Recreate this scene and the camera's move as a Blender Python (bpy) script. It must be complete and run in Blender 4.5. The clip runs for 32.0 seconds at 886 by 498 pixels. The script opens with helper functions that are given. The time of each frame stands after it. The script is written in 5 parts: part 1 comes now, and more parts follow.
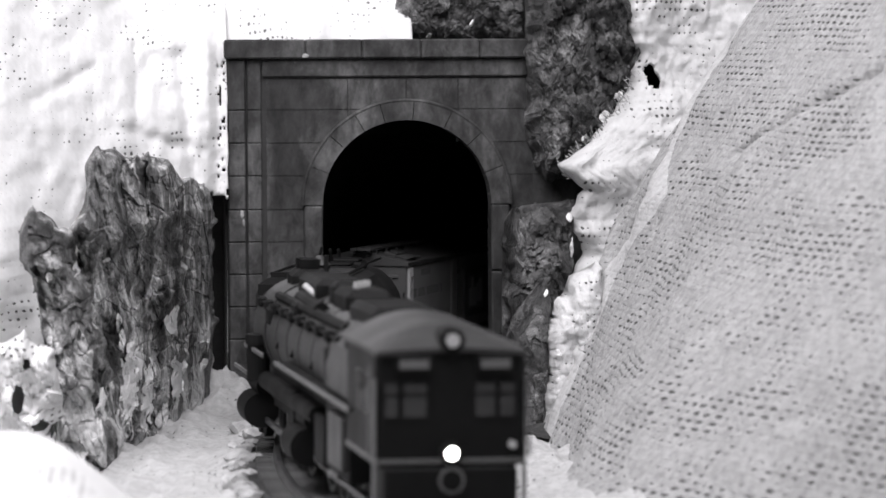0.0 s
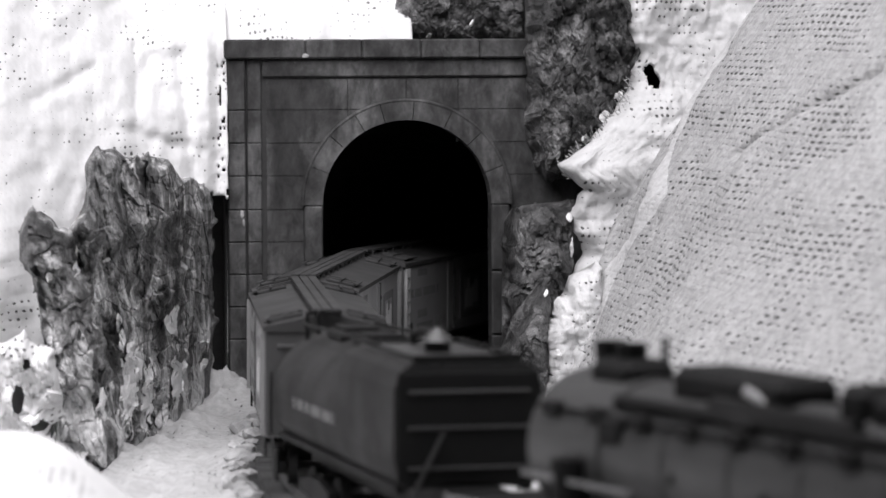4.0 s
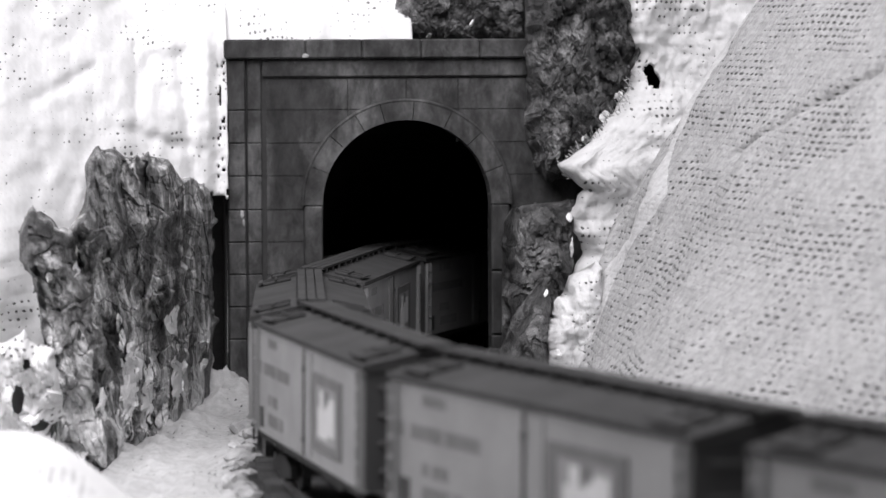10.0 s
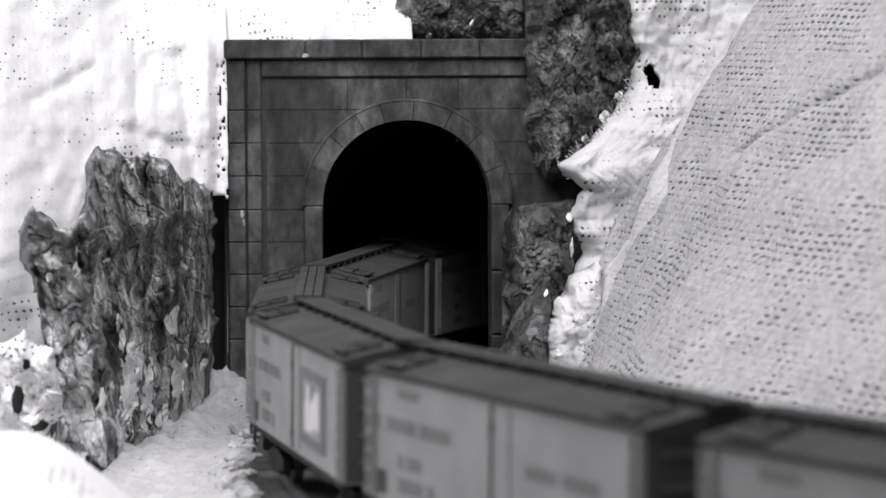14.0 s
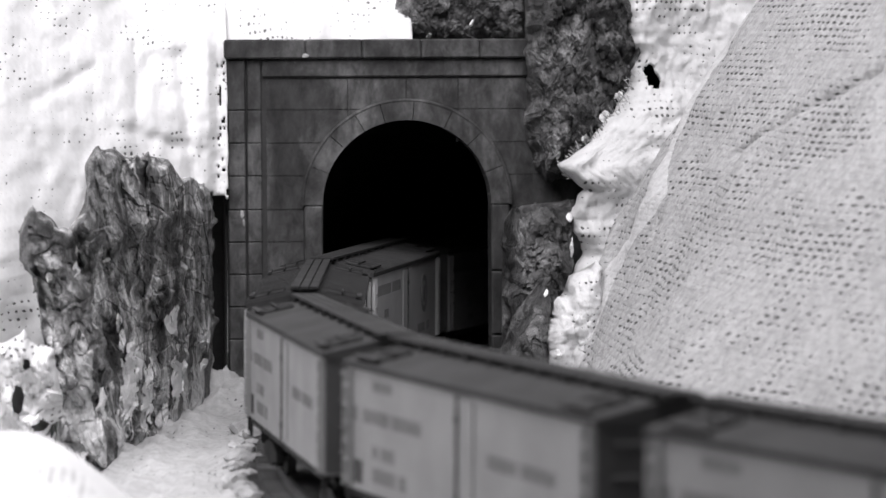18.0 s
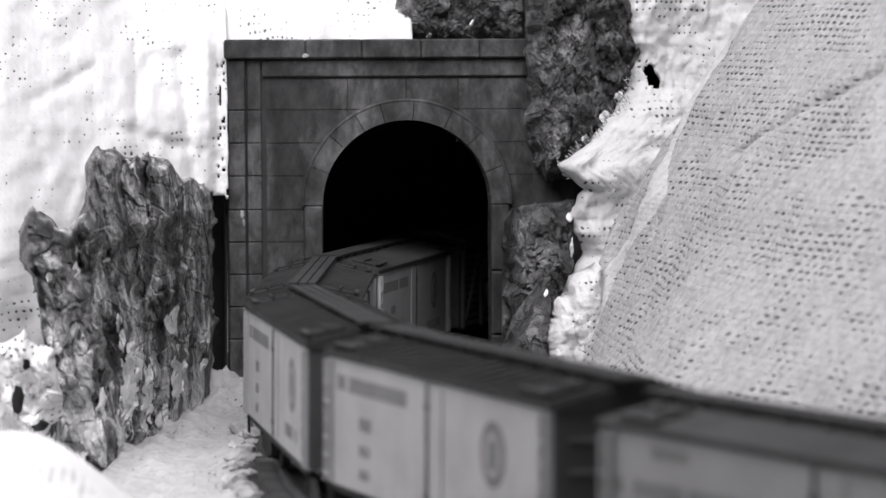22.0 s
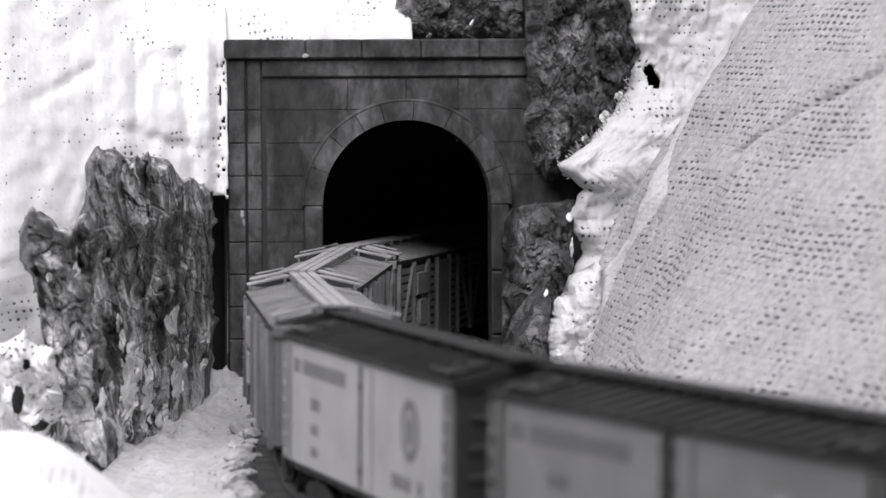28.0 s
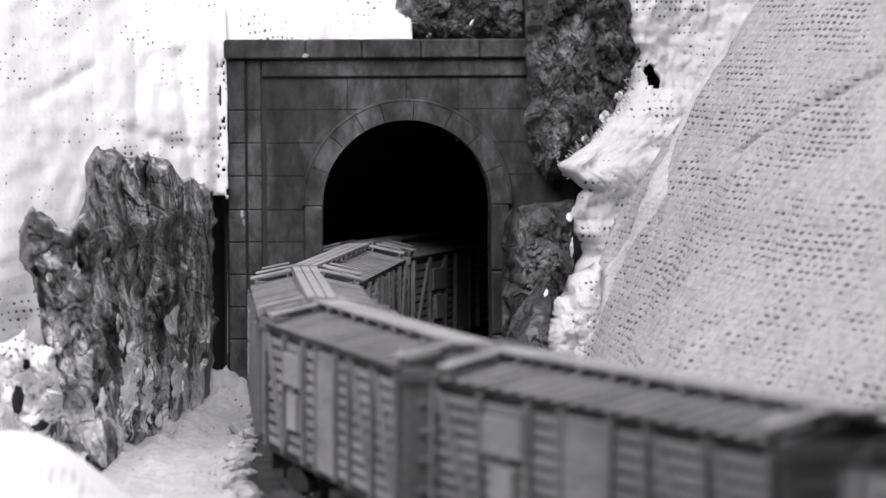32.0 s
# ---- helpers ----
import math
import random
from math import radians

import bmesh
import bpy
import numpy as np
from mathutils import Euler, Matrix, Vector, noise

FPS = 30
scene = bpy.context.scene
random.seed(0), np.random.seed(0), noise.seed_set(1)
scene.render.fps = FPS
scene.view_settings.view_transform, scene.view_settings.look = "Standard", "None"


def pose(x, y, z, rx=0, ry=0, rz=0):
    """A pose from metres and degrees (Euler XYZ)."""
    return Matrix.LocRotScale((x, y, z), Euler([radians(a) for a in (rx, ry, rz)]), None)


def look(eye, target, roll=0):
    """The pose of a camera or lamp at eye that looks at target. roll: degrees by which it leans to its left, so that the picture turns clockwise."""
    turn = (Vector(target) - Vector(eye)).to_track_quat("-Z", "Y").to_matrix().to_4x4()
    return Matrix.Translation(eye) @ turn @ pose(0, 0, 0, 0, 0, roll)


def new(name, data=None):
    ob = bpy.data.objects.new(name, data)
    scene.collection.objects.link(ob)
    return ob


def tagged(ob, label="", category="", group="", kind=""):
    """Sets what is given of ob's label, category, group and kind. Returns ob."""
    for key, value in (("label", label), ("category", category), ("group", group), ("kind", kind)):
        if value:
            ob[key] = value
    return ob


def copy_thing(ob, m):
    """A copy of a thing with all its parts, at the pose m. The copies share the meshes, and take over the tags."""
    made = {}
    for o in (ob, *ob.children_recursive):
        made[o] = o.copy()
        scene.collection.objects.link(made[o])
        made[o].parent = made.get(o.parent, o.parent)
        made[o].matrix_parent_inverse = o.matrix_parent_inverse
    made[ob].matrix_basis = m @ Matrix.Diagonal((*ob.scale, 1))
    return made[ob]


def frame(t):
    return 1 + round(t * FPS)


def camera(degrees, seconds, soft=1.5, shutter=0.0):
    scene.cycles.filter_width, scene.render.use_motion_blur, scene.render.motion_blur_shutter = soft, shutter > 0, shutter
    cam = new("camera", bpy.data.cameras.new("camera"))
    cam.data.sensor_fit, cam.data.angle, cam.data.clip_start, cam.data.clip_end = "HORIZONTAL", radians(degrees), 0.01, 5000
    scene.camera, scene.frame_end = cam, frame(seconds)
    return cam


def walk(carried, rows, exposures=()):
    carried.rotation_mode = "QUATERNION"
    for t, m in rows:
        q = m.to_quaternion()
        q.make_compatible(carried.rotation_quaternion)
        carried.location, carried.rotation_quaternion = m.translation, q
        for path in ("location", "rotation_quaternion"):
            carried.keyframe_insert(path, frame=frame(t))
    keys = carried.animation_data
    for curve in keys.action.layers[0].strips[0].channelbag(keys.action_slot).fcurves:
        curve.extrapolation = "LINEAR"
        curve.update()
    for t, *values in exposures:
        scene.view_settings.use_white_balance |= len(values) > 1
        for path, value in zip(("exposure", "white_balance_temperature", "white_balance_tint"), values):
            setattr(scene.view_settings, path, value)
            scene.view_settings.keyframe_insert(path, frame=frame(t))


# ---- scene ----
cam = camera(15.94, 32.0, soft=1.5)
EYE = Vector((-0.03808, -1.17375, 0.10579))
VIEW = pose(0, 0, 0, 90 - 2.882, 0, -5.947) @ pose(0, 0, 0, 0, 0, 0.298)
walk(cam, [(0.0, Matrix.Translation(EYE) @ VIEW), (32.0, Matrix.Translation(EYE) @ VIEW)])
cam.data.dof.use_dof = True
cam.data.dof.focus_distance = 1.05
cam.data.dof.aperture_fstop = 24.0

# ---- light ----
world = bpy.data.worlds.new("room_dark")
world.use_nodes = True
world.node_tree.nodes["Background"].inputs[0].default_value = (0.5, 0.5, 0.5, 1)
world.node_tree.nodes["Background"].inputs[1].default_value = 0.3
scene.world = world


def area_lamp(name, eye, target, sx, sy, watts):
    lamp = bpy.data.lights.new(name, "AREA")
    lamp.shape, lamp.size, lamp.size_y, lamp.energy = "RECTANGLE", sx, sy, watts
    lamp.color = (1.0, 0.975, 1.012)
    ob = new(name, lamp)
    ob.matrix_world = look(eye, target)
    return ob


area_lamp("work_lamp", (-0.12, -0.49, 0.655), (0.0, -0.12, 0.04), 0.80, 0.62, 10.3)
scene.view_settings.exposure = 0.0

# ---- materials ----
MM = 0.001


def material(name):
    m = bpy.data.materials.new(name)
    m.use_nodes = True
    return m, m.node_tree, m.node_tree.nodes["Principled BSDF"]


def node(nt, kind, **sets):
    n = nt.nodes.new(kind)
    for key, value in sets.items():
        n.inputs[key.replace("_", " ")].default_value = value
    return n


def ramp(nt, source, stops):
    r = nt.nodes.new("ShaderNodeValToRGB")
    e = r.color_ramp.elements
    while len(e) < len(stops):
        e.new(0.5)
    for i, (p, v) in enumerate(stops):
        e[i].position = p
        e[i].color = (v, v, v, 1) if not isinstance(v, tuple) else (*v, 1)
    nt.links.new(source, r.inputs[0])
    return r.outputs[0]


def math_node(nt, op, a, b=None):
    n = nt.nodes.new("ShaderNodeMath")
    n.operation = op
    for i, v in enumerate((a, b)):
        if v is None:
            continue
        if isinstance(v, (int, float)):
            n.inputs[i].default_value = v
        else:
            nt.links.new(v, n.inputs[i])
    return n.outputs[0]


def mixed(nt, kind, factor, a, b):
    n = nt.nodes.new("ShaderNodeMix")
    n.data_type, n.blend_type = "RGBA", kind
    for i, v in ((0, factor), (6, a), (7, b)):
        if isinstance(v, (int, float)):
            n.inputs[i].default_value = v if i == 0 else (v, v, v, 1)
        elif isinstance(v, tuple):
            n.inputs[i].default_value = v
        else:
            nt.links.new(v, n.inputs[i])
    return n.outputs[2]


def noise_of(nt, vector, scale, detail=5.0, rough=0.55, distort=0.0):
    n = node(nt, "ShaderNodeTexNoise", Scale=scale, Detail=detail, Roughness=rough, Distortion=distort)
    nt.links.new(vector, n.inputs["Vector"])
    return n.outputs[0]


def bump(nt, bsdf, height, strength, distance):
    b = node(nt, "ShaderNodeBump", Strength=strength, Distance=distance)
    nt.links.new(height, b.inputs["Height"])
    nt.links.new(b.outputs[0], bsdf.inputs["Normal"])


def paint(name, value, rough=0.55, wear=0.12, grain=0.06, metal=0.0, wear_value=None, spread=0.0, stretch=(1, 1, 1)):
    """Painted or cast surface: base grey, broad stains, fine grain, slight relief, a tone of its own for each piece."""
    m, nt, bsdf = material(name)
    co = nt.nodes.new("ShaderNodeTexCoord").outputs["Object"]
    mp = node(nt, "ShaderNodeMapping", Scale=stretch)
    nt.links.new(co, mp.inputs["Vector"])
    v = mp.outputs[0]
    broad = noise_of(nt, v, 60, 4)
    fine = noise_of(nt, v, 900, 6, 0.7)
    low = max(value * (1 - wear * 2.2), 0.002)
    high = wear_value if wear_value is not None else min(value * (1 + wear * 1.6), 0.95)
    c = ramp(nt, broad, [(0.25, low), (0.5, value), (0.8, high)])
    g = ramp(nt, fine, [(0.3, 1 - grain * 3), (0.75, 1 + grain)])
    c = mixed(nt, "MULTIPLY", 1.0, c, g)
    if spread:
        info = nt.nodes.new("ShaderNodeObjectInfo").outputs["Random"]
        c = mixed(nt, "MULTIPLY", 1.0, c, ramp(nt, info, [(0.0, 1 - spread), (1.0, 1.0)]))
    nt.links.new(c, bsdf.inputs["Base Color"])
    nt.links.new(ramp(nt, broad, [(0.2, min(rough + 0.15, 1)), (0.8, rough - 0.08)]), bsdf.inputs["Roughness"])
    bsdf.inputs["Metallic"].default_value = metal
    bump(nt, bsdf, fine, 0.25, 0.0002)
    return m


def stained(name, low, high, spread):
    """Cast stone with washes: broad pale runs over a dark base, chips and grain; each stone its own tone."""
    m, nt, bsdf = material(name)
    co = nt.nodes.new("ShaderNodeNewGeometry").outputs["Position"]
    mp = node(nt, "ShaderNodeMapping", Scale=(1.0, 1.0, 0.55))
    nt.links.new(co, mp.inputs["Vector"])
    broad = noise_of(nt, mp.outputs[0], 38, 5, 0.6, 0.5)
    mid = noise_of(nt, mp.outputs[0], 210, 6, 0.65, 0.3)
    fine = noise_of(nt, co, 1400, 5, 0.7)
    c = ramp(nt, broad, [(0.40, low * 0.55), (0.5, low), (0.57, (low + high) / 2), (0.66, high)])
    c = mixed(nt, "MULTIPLY", 1.0, c, ramp(nt, mid, [(0.36, 0.5), (0.5, 1.0), (0.64, 1.5)]))
    c = mixed(nt, "MULTIPLY", 1.0, c, ramp(nt, fine, [(0.3, 0.75), (0.7, 1.1)]))
    chip = ramp(nt, noise_of(nt, co, 300, 3, 0.5), [(0.77, 0.0), (0.80, 1.0)])
    c = mixed(nt, "MIX", chip, c, 0.35)
    info = nt.nodes.new("ShaderNodeObjectInfo").outputs["Random"]
    c = mixed(nt, "MULTIPLY", 1.0, c, ramp(nt, info, [(0.0, 1 - spread), (1.0, 1.0)]))
    nt.links.new(c, bsdf.inputs["Base Color"])
    nt.links.new(ramp(nt, mid, [(0.2, 0.9), (0.8, 0.6)]), bsdf.inputs["Roughness"])
    bump(nt, bsdf, math_node(nt, "ADD", mid, math_node(nt, "MULTIPLY", fine, 0.4)), 0.5, 0.0005)
    return m


def glow(name, value, strength):
    m, nt, bsdf = material(name)
    bsdf.inputs["Base Color"].default_value = (value, value, value, 1)
    bsdf.inputs["Emission Color"].default_value = (1, 0.98, 0.95, 1)
    bsdf.inputs["Emission Strength"].default_value = strength
    return m


def glass(name, value):
    m, nt, bsdf = material(name)
    bsdf.inputs["Base Color"].default_value = (value, value, value, 1)
    bsdf.inputs["Roughness"].default_value = 0.08
    bsdf.inputs["Specular IOR Level"].default_value = 0.8
    return m


def plaster(name, value=0.82, pitch=2.3, cover=0.5, floor_value=0.13, cluster=4.0, mottle=0.86, soft_edge=0.0, warp_by=(9, 8, 0), relief=0.6):
    """Plaster cloth: white, with rows of small open gauze pits, their dark insides painted as colour."""
    m, nt, bsdf = material(name)
    uv = nt.nodes.new("ShaderNodeTexCoord").outputs["UV"]
    obj = nt.nodes.new("ShaderNodeTexCoord").outputs["Object"]
    warp = nt.nodes.new("ShaderNodeVectorMath")
    warp.operation = "MULTIPLY_ADD"
    nz = node(nt, "ShaderNodeTexNoise", Scale=0.04, Detail=3.0)
    nt.links.new(uv, nz.inputs["Vector"])
    nt.links.new(nz.outputs["Color"], warp.inputs[0])
    warp.inputs[1].default_value = warp_by
    nt.links.new(uv, warp.inputs[2])
    sep = nt.nodes.new("ShaderNodeSeparateXYZ")
    nt.links.new(warp.outputs[0], sep.inputs[0])
    row = math_node(nt, "DIVIDE", sep.outputs[1], pitch * 1.25)
    fu = math_node(nt, "ABSOLUTE", math_node(nt, "SUBTRACT", math_node(nt, "FRACT", math_node(nt, "DIVIDE", sep.outputs[0], pitch)), 0.5))
    fv = math_node(nt, "ABSOLUTE", math_node(nt, "SUBTRACT", math_node(nt, "FRACT", row), 0.5))
    cell = nt.nodes.new("ShaderNodeCombineXYZ")
    nt.links.new(math_node(nt, "FLOOR", math_node(nt, "DIVIDE", sep.outputs[0], pitch)), cell.inputs[0])
    nt.links.new(math_node(nt, "FLOOR", row), cell.inputs[1])
    wn = nt.nodes.new("ShaderNodeTexWhiteNoise")
    nt.links.new(cell.outputs[0], wn.inputs["Vector"])
    region = noise_of(nt, uv, 0.045, 3)
    # size of each pit: its own chance plus how thin the plaster lies here
    size = math_node(nt, "ADD", math_node(nt, "MULTIPLY", math_node(nt, "SUBTRACT", wn.outputs["Value"], 0.4), 1.1), math_node(nt, "MULTIPLY", math_node(nt, "SUBTRACT", region, 1 - cover), cluster))
    dist = math_node(nt, "SQRT", math_node(nt, "ADD", math_node(nt, "POWER", fu, 2.0), math_node(nt, "MULTIPLY", math_node(nt, "POWER", fv, 2.0), 1.5)))
    dist = math_node(nt, "ADD", dist, math_node(nt, "MULTIPLY", math_node(nt, "SUBTRACT", noise_of(nt, uv, 0.9, 2), 0.5), 0.45))
    rad = math_node(nt, "MULTIPLY", math_node(nt, "MINIMUM", math_node(nt, "MAXIMUM", size, 0.0), 1.0), 0.27)
    n = nt.nodes.new("ShaderNodeMapRange")
    n.interpolation_type = "SMOOTHSTEP"
    nt.links.new(math_node(nt, "SUBTRACT", rad, dist), n.inputs[0])
    n.inputs[1].default_value, n.inputs[2].default_value = -0.05 - soft_edge, 0.10 + soft_edge
    pit = n.outputs[0]
    weave = math_node(nt, "MULTIPLY", math_node(nt, "ADD", fu, fv), 0.25)
    lumps = noise_of(nt, obj, 350, 6, 0.65)
    broad = noise_of(nt, obj, 25, 4)
    base = ramp(nt, broad, [(0.25, value * 0.88), (0.7, value)])
    base = mixed(nt, "MULTIPLY", 1.0, base, ramp(nt, lumps, [(0.3, mottle), (0.6, 1.0)]))
    # pit shade is mixed into the base colour
    c = mixed(nt, "MIX", pit, base, floor_value)
    nt.links.new(c, bsdf.inputs["Base Color"])
    bsdf.inputs["Roughness"].default_value = 0.9
    bsdf.inputs["Specular IOR Level"].default_value = 0.2
    h = math_node(nt, "SUBTRACT", math_node(nt, "ADD", lumps, weave), pit)
    bump(nt, bsdf, math_node(nt, "ADD", h, math_node(nt, "MULTIPLY", noise_of(nt, obj, 120, 7, 0.7, 0.8), 1.6)), relief, 0.0008)
    return m


def rock_material(name, dark, light, snow=0.0, tall=0.42):
    """Cast plaster rock: broken faces each of its own tone, darker along the cracks, patches of bare white plaster."""
    m, nt, bsdf = material(name)
    co = nt.nodes.new("ShaderNodeTexCoord").outputs["Object"]
    mp = node(nt, "ShaderNodeMapping", Scale=(1.0, 1.0, tall), Rotation=(0, 0.3, 0))
    nt.links.new(co, mp.inputs["Vector"])
    v = mp.outputs[0]
    a = noise_of(nt, v, 65, 8, 0.62, 0.25)
    b = noise_of(nt, v, 380, 8, 0.7, 0.4)
    wv = nt.nodes.new("ShaderNodeVectorMath")
    wv.operation = "MULTIPLY_ADD"
    nz = node(nt, "ShaderNodeTexNoise", Scale=150.0, Detail=6.0)
    nt.links.new(v, nz.inputs["Vector"])
    nt.links.new(nz.outputs["Color"], wv.inputs[0])
    wv.inputs[1].default_value = (0.009, 0.009, 0.009)
    nt.links.new(v, wv.inputs[2])
    faces = []
    for scale in (95.0, 260.0):
        edge = node(nt, "ShaderNodeTexVoronoi", Scale=scale)
        edge.feature = "DISTANCE_TO_EDGE"
        nt.links.new(wv.outputs[0], edge.inputs["Vector"])
        cell = node(nt, "ShaderNodeTexVoronoi", Scale=scale)
        nt.links.new(wv.outputs[0], cell.inputs["Vector"])
        tone = nt.nodes.new("ShaderNodeSeparateColor")
        nt.links.new(cell.outputs["Color"], tone.inputs[0])
        faces.append((ramp(nt, edge.outputs["Distance"], [(0.0, 0.0), (0.05, 1.0)]), tone.outputs[0]))
    c = ramp(nt, a, [(0.36, dark), (0.5, (dark + light) * 0.42), (0.66, light)])
    c = mixed(nt, "MULTIPLY", 1.0, c, ramp(nt, faces[0][1], [(0.0, 0.45), (1.0, 1.5)]))
    c = mixed(nt, "MULTIPLY", 1.0, c, ramp(nt, faces[1][1], [(0.0, 0.7), (1.0, 1.3)]))
    c = mixed(nt, "MULTIPLY", 1.0, c, ramp(nt, b, [(0.36, 0.5), (0.5, 1.0), (0.64, 1.6)]))
    grit = noise_of(nt, v, 1500, 6, 0.75, 0.5)
    c = mixed(nt, "MULTIPLY", 1.0, c, ramp(nt, grit, [(0.38, 0.55), (0.53, 1.05), (0.66, 1.6)]))
    c = mixed(nt, "MULTIPLY", 0.5, c, faces[0][0])
    c = mixed(nt, "MULTIPLY", 0.3, c, faces[1][0])
    if snow:
        sp = nt.nodes.new("ShaderNodeSeparateXYZ")
        nt.links.new(co, sp.inputs[0])
        mp2 = node(nt, "ShaderNodeMapping", Scale=(1.0, 1.0, 0.16), Rotation=(0, 0.10, 0))
        nt.links.new(co, mp2.inputs["Vector"])
        s = noise_of(nt, mp2.outputs[0], 85, 6, 0.62, 0.4)
        low = math_node(nt, "MULTIPLY", math_node(nt, "SUBTRACT", 0.030, sp.outputs[2]), 4.5)
        mask = ramp(nt, math_node(nt, "ADD", s, math_node(nt, "MAXIMUM", math_node(nt, "MINIMUM", low, 0.12), -0.10)), [(0.585, 0.0), (0.605, 1.0)])
        c = mixed(nt, "MIX", mask, c, ramp(nt, b, [(0.35, 0.38), (0.6, 0.72)]))
    nt.links.new(c, bsdf.inputs["Base Color"])
    nt.links.new(ramp(nt, b, [(0.2, 0.35), (0.8, 0.7)]), bsdf.inputs["Roughness"])
    h = math_node(nt, "ADD", math_node(nt, "ADD", math_node(nt, "MULTIPLY", faces[0][0], 0.4), math_node(nt, "MULTIPLY", faces[0][1], 0.9)), math_node(nt, "ADD", b, math_node(nt, "MULTIPLY", grit, 0.3)))
    bump(nt, bsdf, h, 0.75, 0.0012)
    return m


M_PLASTER = plaster("plaster_cloth", 0.80, 2.0, 0.47, 0.13, 7.0, 0.93, 0.0, (9, 8, 0), 0.3)
# greyer copy of the cloth; shading over its folds is put into the base
M_PLASTER_GREY = plaster("plaster_cloth_crumpled_shaded", 0.66, 2.1, 0.50, 0.10, 7.0, 0.88, 0.0, (6, 5, 0), 0.5)
M_BANK = plaster("plaster_bank_cloth", 0.76, 2.1, 0.47, 0.10, 7.0, 0.85, 0.0, (6, 5, 0), 0.8)
# same cloth, darker base: the right slope's weaker light is painted in
M_PLASTER_OPEN_SHADED = plaster("plaster_cloth_open_weave_shaded", 0.47, 2.3, 0.55, 0.12, 6.0, 0.66, 0.06, (6, 4, 0), 0.8)
M_SNOW = plaster("plaster_ground", 0.55, 2.3, 0.44, 0.1, 5.0, 0.72)
# smooth fold, toned paler: the light on the slope's edge is in the colour
M_FOLD_LIT = plaster("plaster_fold_lit", 0.62, 2.3, 0.40, 0.3, 4.0, 0.8, 0.08)
M_PATCH = paint("bare_plaster", 0.86, 0.85, 0.06, 0.08)
M_ROCK = rock_material("rock_casting", 0.035, 0.56, 1.0, 0.62)
M_ROCK_PALE = rock_material("rock_casting_pale", 0.022, 0.18, 0.0, 0.9)
M_STONE = stained("portal_stone", 0.042, 0.11, 0.2)
M_STONE_ARCH = stained("arch_stone", 0.05, 0.15, 0.3)
M_MORTAR = paint("portal_backing", 0.036, 0.9, 0.15, 0.1)
# near-black base: darkness inside tunnel and hill is put into the colour
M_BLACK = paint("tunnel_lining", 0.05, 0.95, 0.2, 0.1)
M_TIE = paint("tie_wood", 0.12, 0.85, 0.3, 0.15, spread=0.4, wear_value=0.35)
M_BALLAST = paint("dark_ballast", 0.045, 0.95, 0.35, 0.2, wear_value=0.16)
M_RAIL = paint("rail_steel", 0.22, 0.35, 0.25, 0.06, metal=0.9)
M_PEBBLE = paint("ballast_stone", 0.74, 0.85, 0.4, 0.15, spread=0.5, wear_value=0.6)
M_REEFER = paint("reefer_side_paint", 0.25, 0.5, 0.06, 0.03)
M_REEFER_ROOF = paint("reefer_roof_paint", 0.048, 0.75, 0.10, 0.05)
M_REEFER_PALE = paint("pale_reefer_side_paint", 0.33, 0.5, 0.06, 0.03)
M_REEFER_DULL = paint("dull_reefer_side_paint", 0.21, 0.5, 0.08, 0.04)
M_ROOF_DARK = paint("dark_roof_paint", 0.036, 0.75, 0.12, 0.05)
M_END = paint("car_end_paint", 0.05, 0.55, 0.12, 0.05)
M_LETTER = paint("lettering", 0.13, 0.6, 0.05, 0.02)
M_MARK = paint("emblem_frame", 0.13, 0.6, 0.05, 0.02)
M_MARK_PALE = paint("emblem_pale", 0.60, 0.6, 0.05, 0.02)
M_IRON = paint("black_hardware", 0.02, 0.5, 0.15, 0.05)
M_FRAME = paint("underframe_black", 0.018, 0.65, 0.2, 0.06)
M_WOOD_PALE = paint("weathered_boards", 0.25, 0.8, 0.25, 0.12, stretch=(0.3, 1, 1))
# near-black: shade between side boards and between roof ribs is in the colour
M_WOOD_GAP = paint("weathered_wood_shade", 0.035, 0.8, 0.25, 0.1)
M_WOOD_ROOF = paint("weathered_roof", 0.33, 0.75, 0.2, 0.1)
M_WOOD_GREY = paint("weathered_braces", 0.18, 0.75, 0.2, 0.1)
M_LOCO = paint("locomotive_grey", 0.04, 0.42, 0.12, 0.05)
M_LOCO_DARK = paint("locomotive_black", 0.008, 0.62, 0.15, 0.05)
M_LOCO_PALE = paint("locomotive_silver_trim", 0.13, 0.45, 0.1, 0.05)
M_GLASS = glass("cab_glass", 0.03)
M_CAB = paint("cab_side_paint", 0.02, 0.6, 0.15, 0.05)
for dull in (M_LOCO_DARK, M_FRAME, M_CAB, M_WOOD_GAP, M_ROOF_DARK, M_REEFER_ROOF):
    dull.node_tree.nodes["Principled BSDF"].inputs["Specular IOR Level"].default_value = 0.15
M_LIT = glow("headlight_lit", 0.9, 14.0)
M_LENS = paint("headlight_dull", 0.5, 0.25, 0.1, 0.02)
# unseen room shell and table, toned pale to bounce more light in
M_WALL = paint("room_wall_paint", 0.72, 0.8, 0.05, 0.03)
M_BOARD = paint("layout_board", 0.5, 0.8, 0.1, 0.05)


# ---- mesh helpers (millimetres in, metres out) ----
def finish(bm, scale=MM):
    for v in bm.verts:
        v.co *= scale


def part(name, bm, mat, parent=None, label="", smooth=False, at=None):
    finish(bm)
    me = bpy.data.meshes.new(name)
    bm.to_mesh(me)
    bm.free()
    me.materials.append(mat)
    if smooth:
        me.shade_smooth()
    ob = new(name, me)
    if parent is not None:
        ob.parent = parent
    if at is not None:
        ob.matrix_basis = at
    if label:
        tagged(ob, label)
    return ob


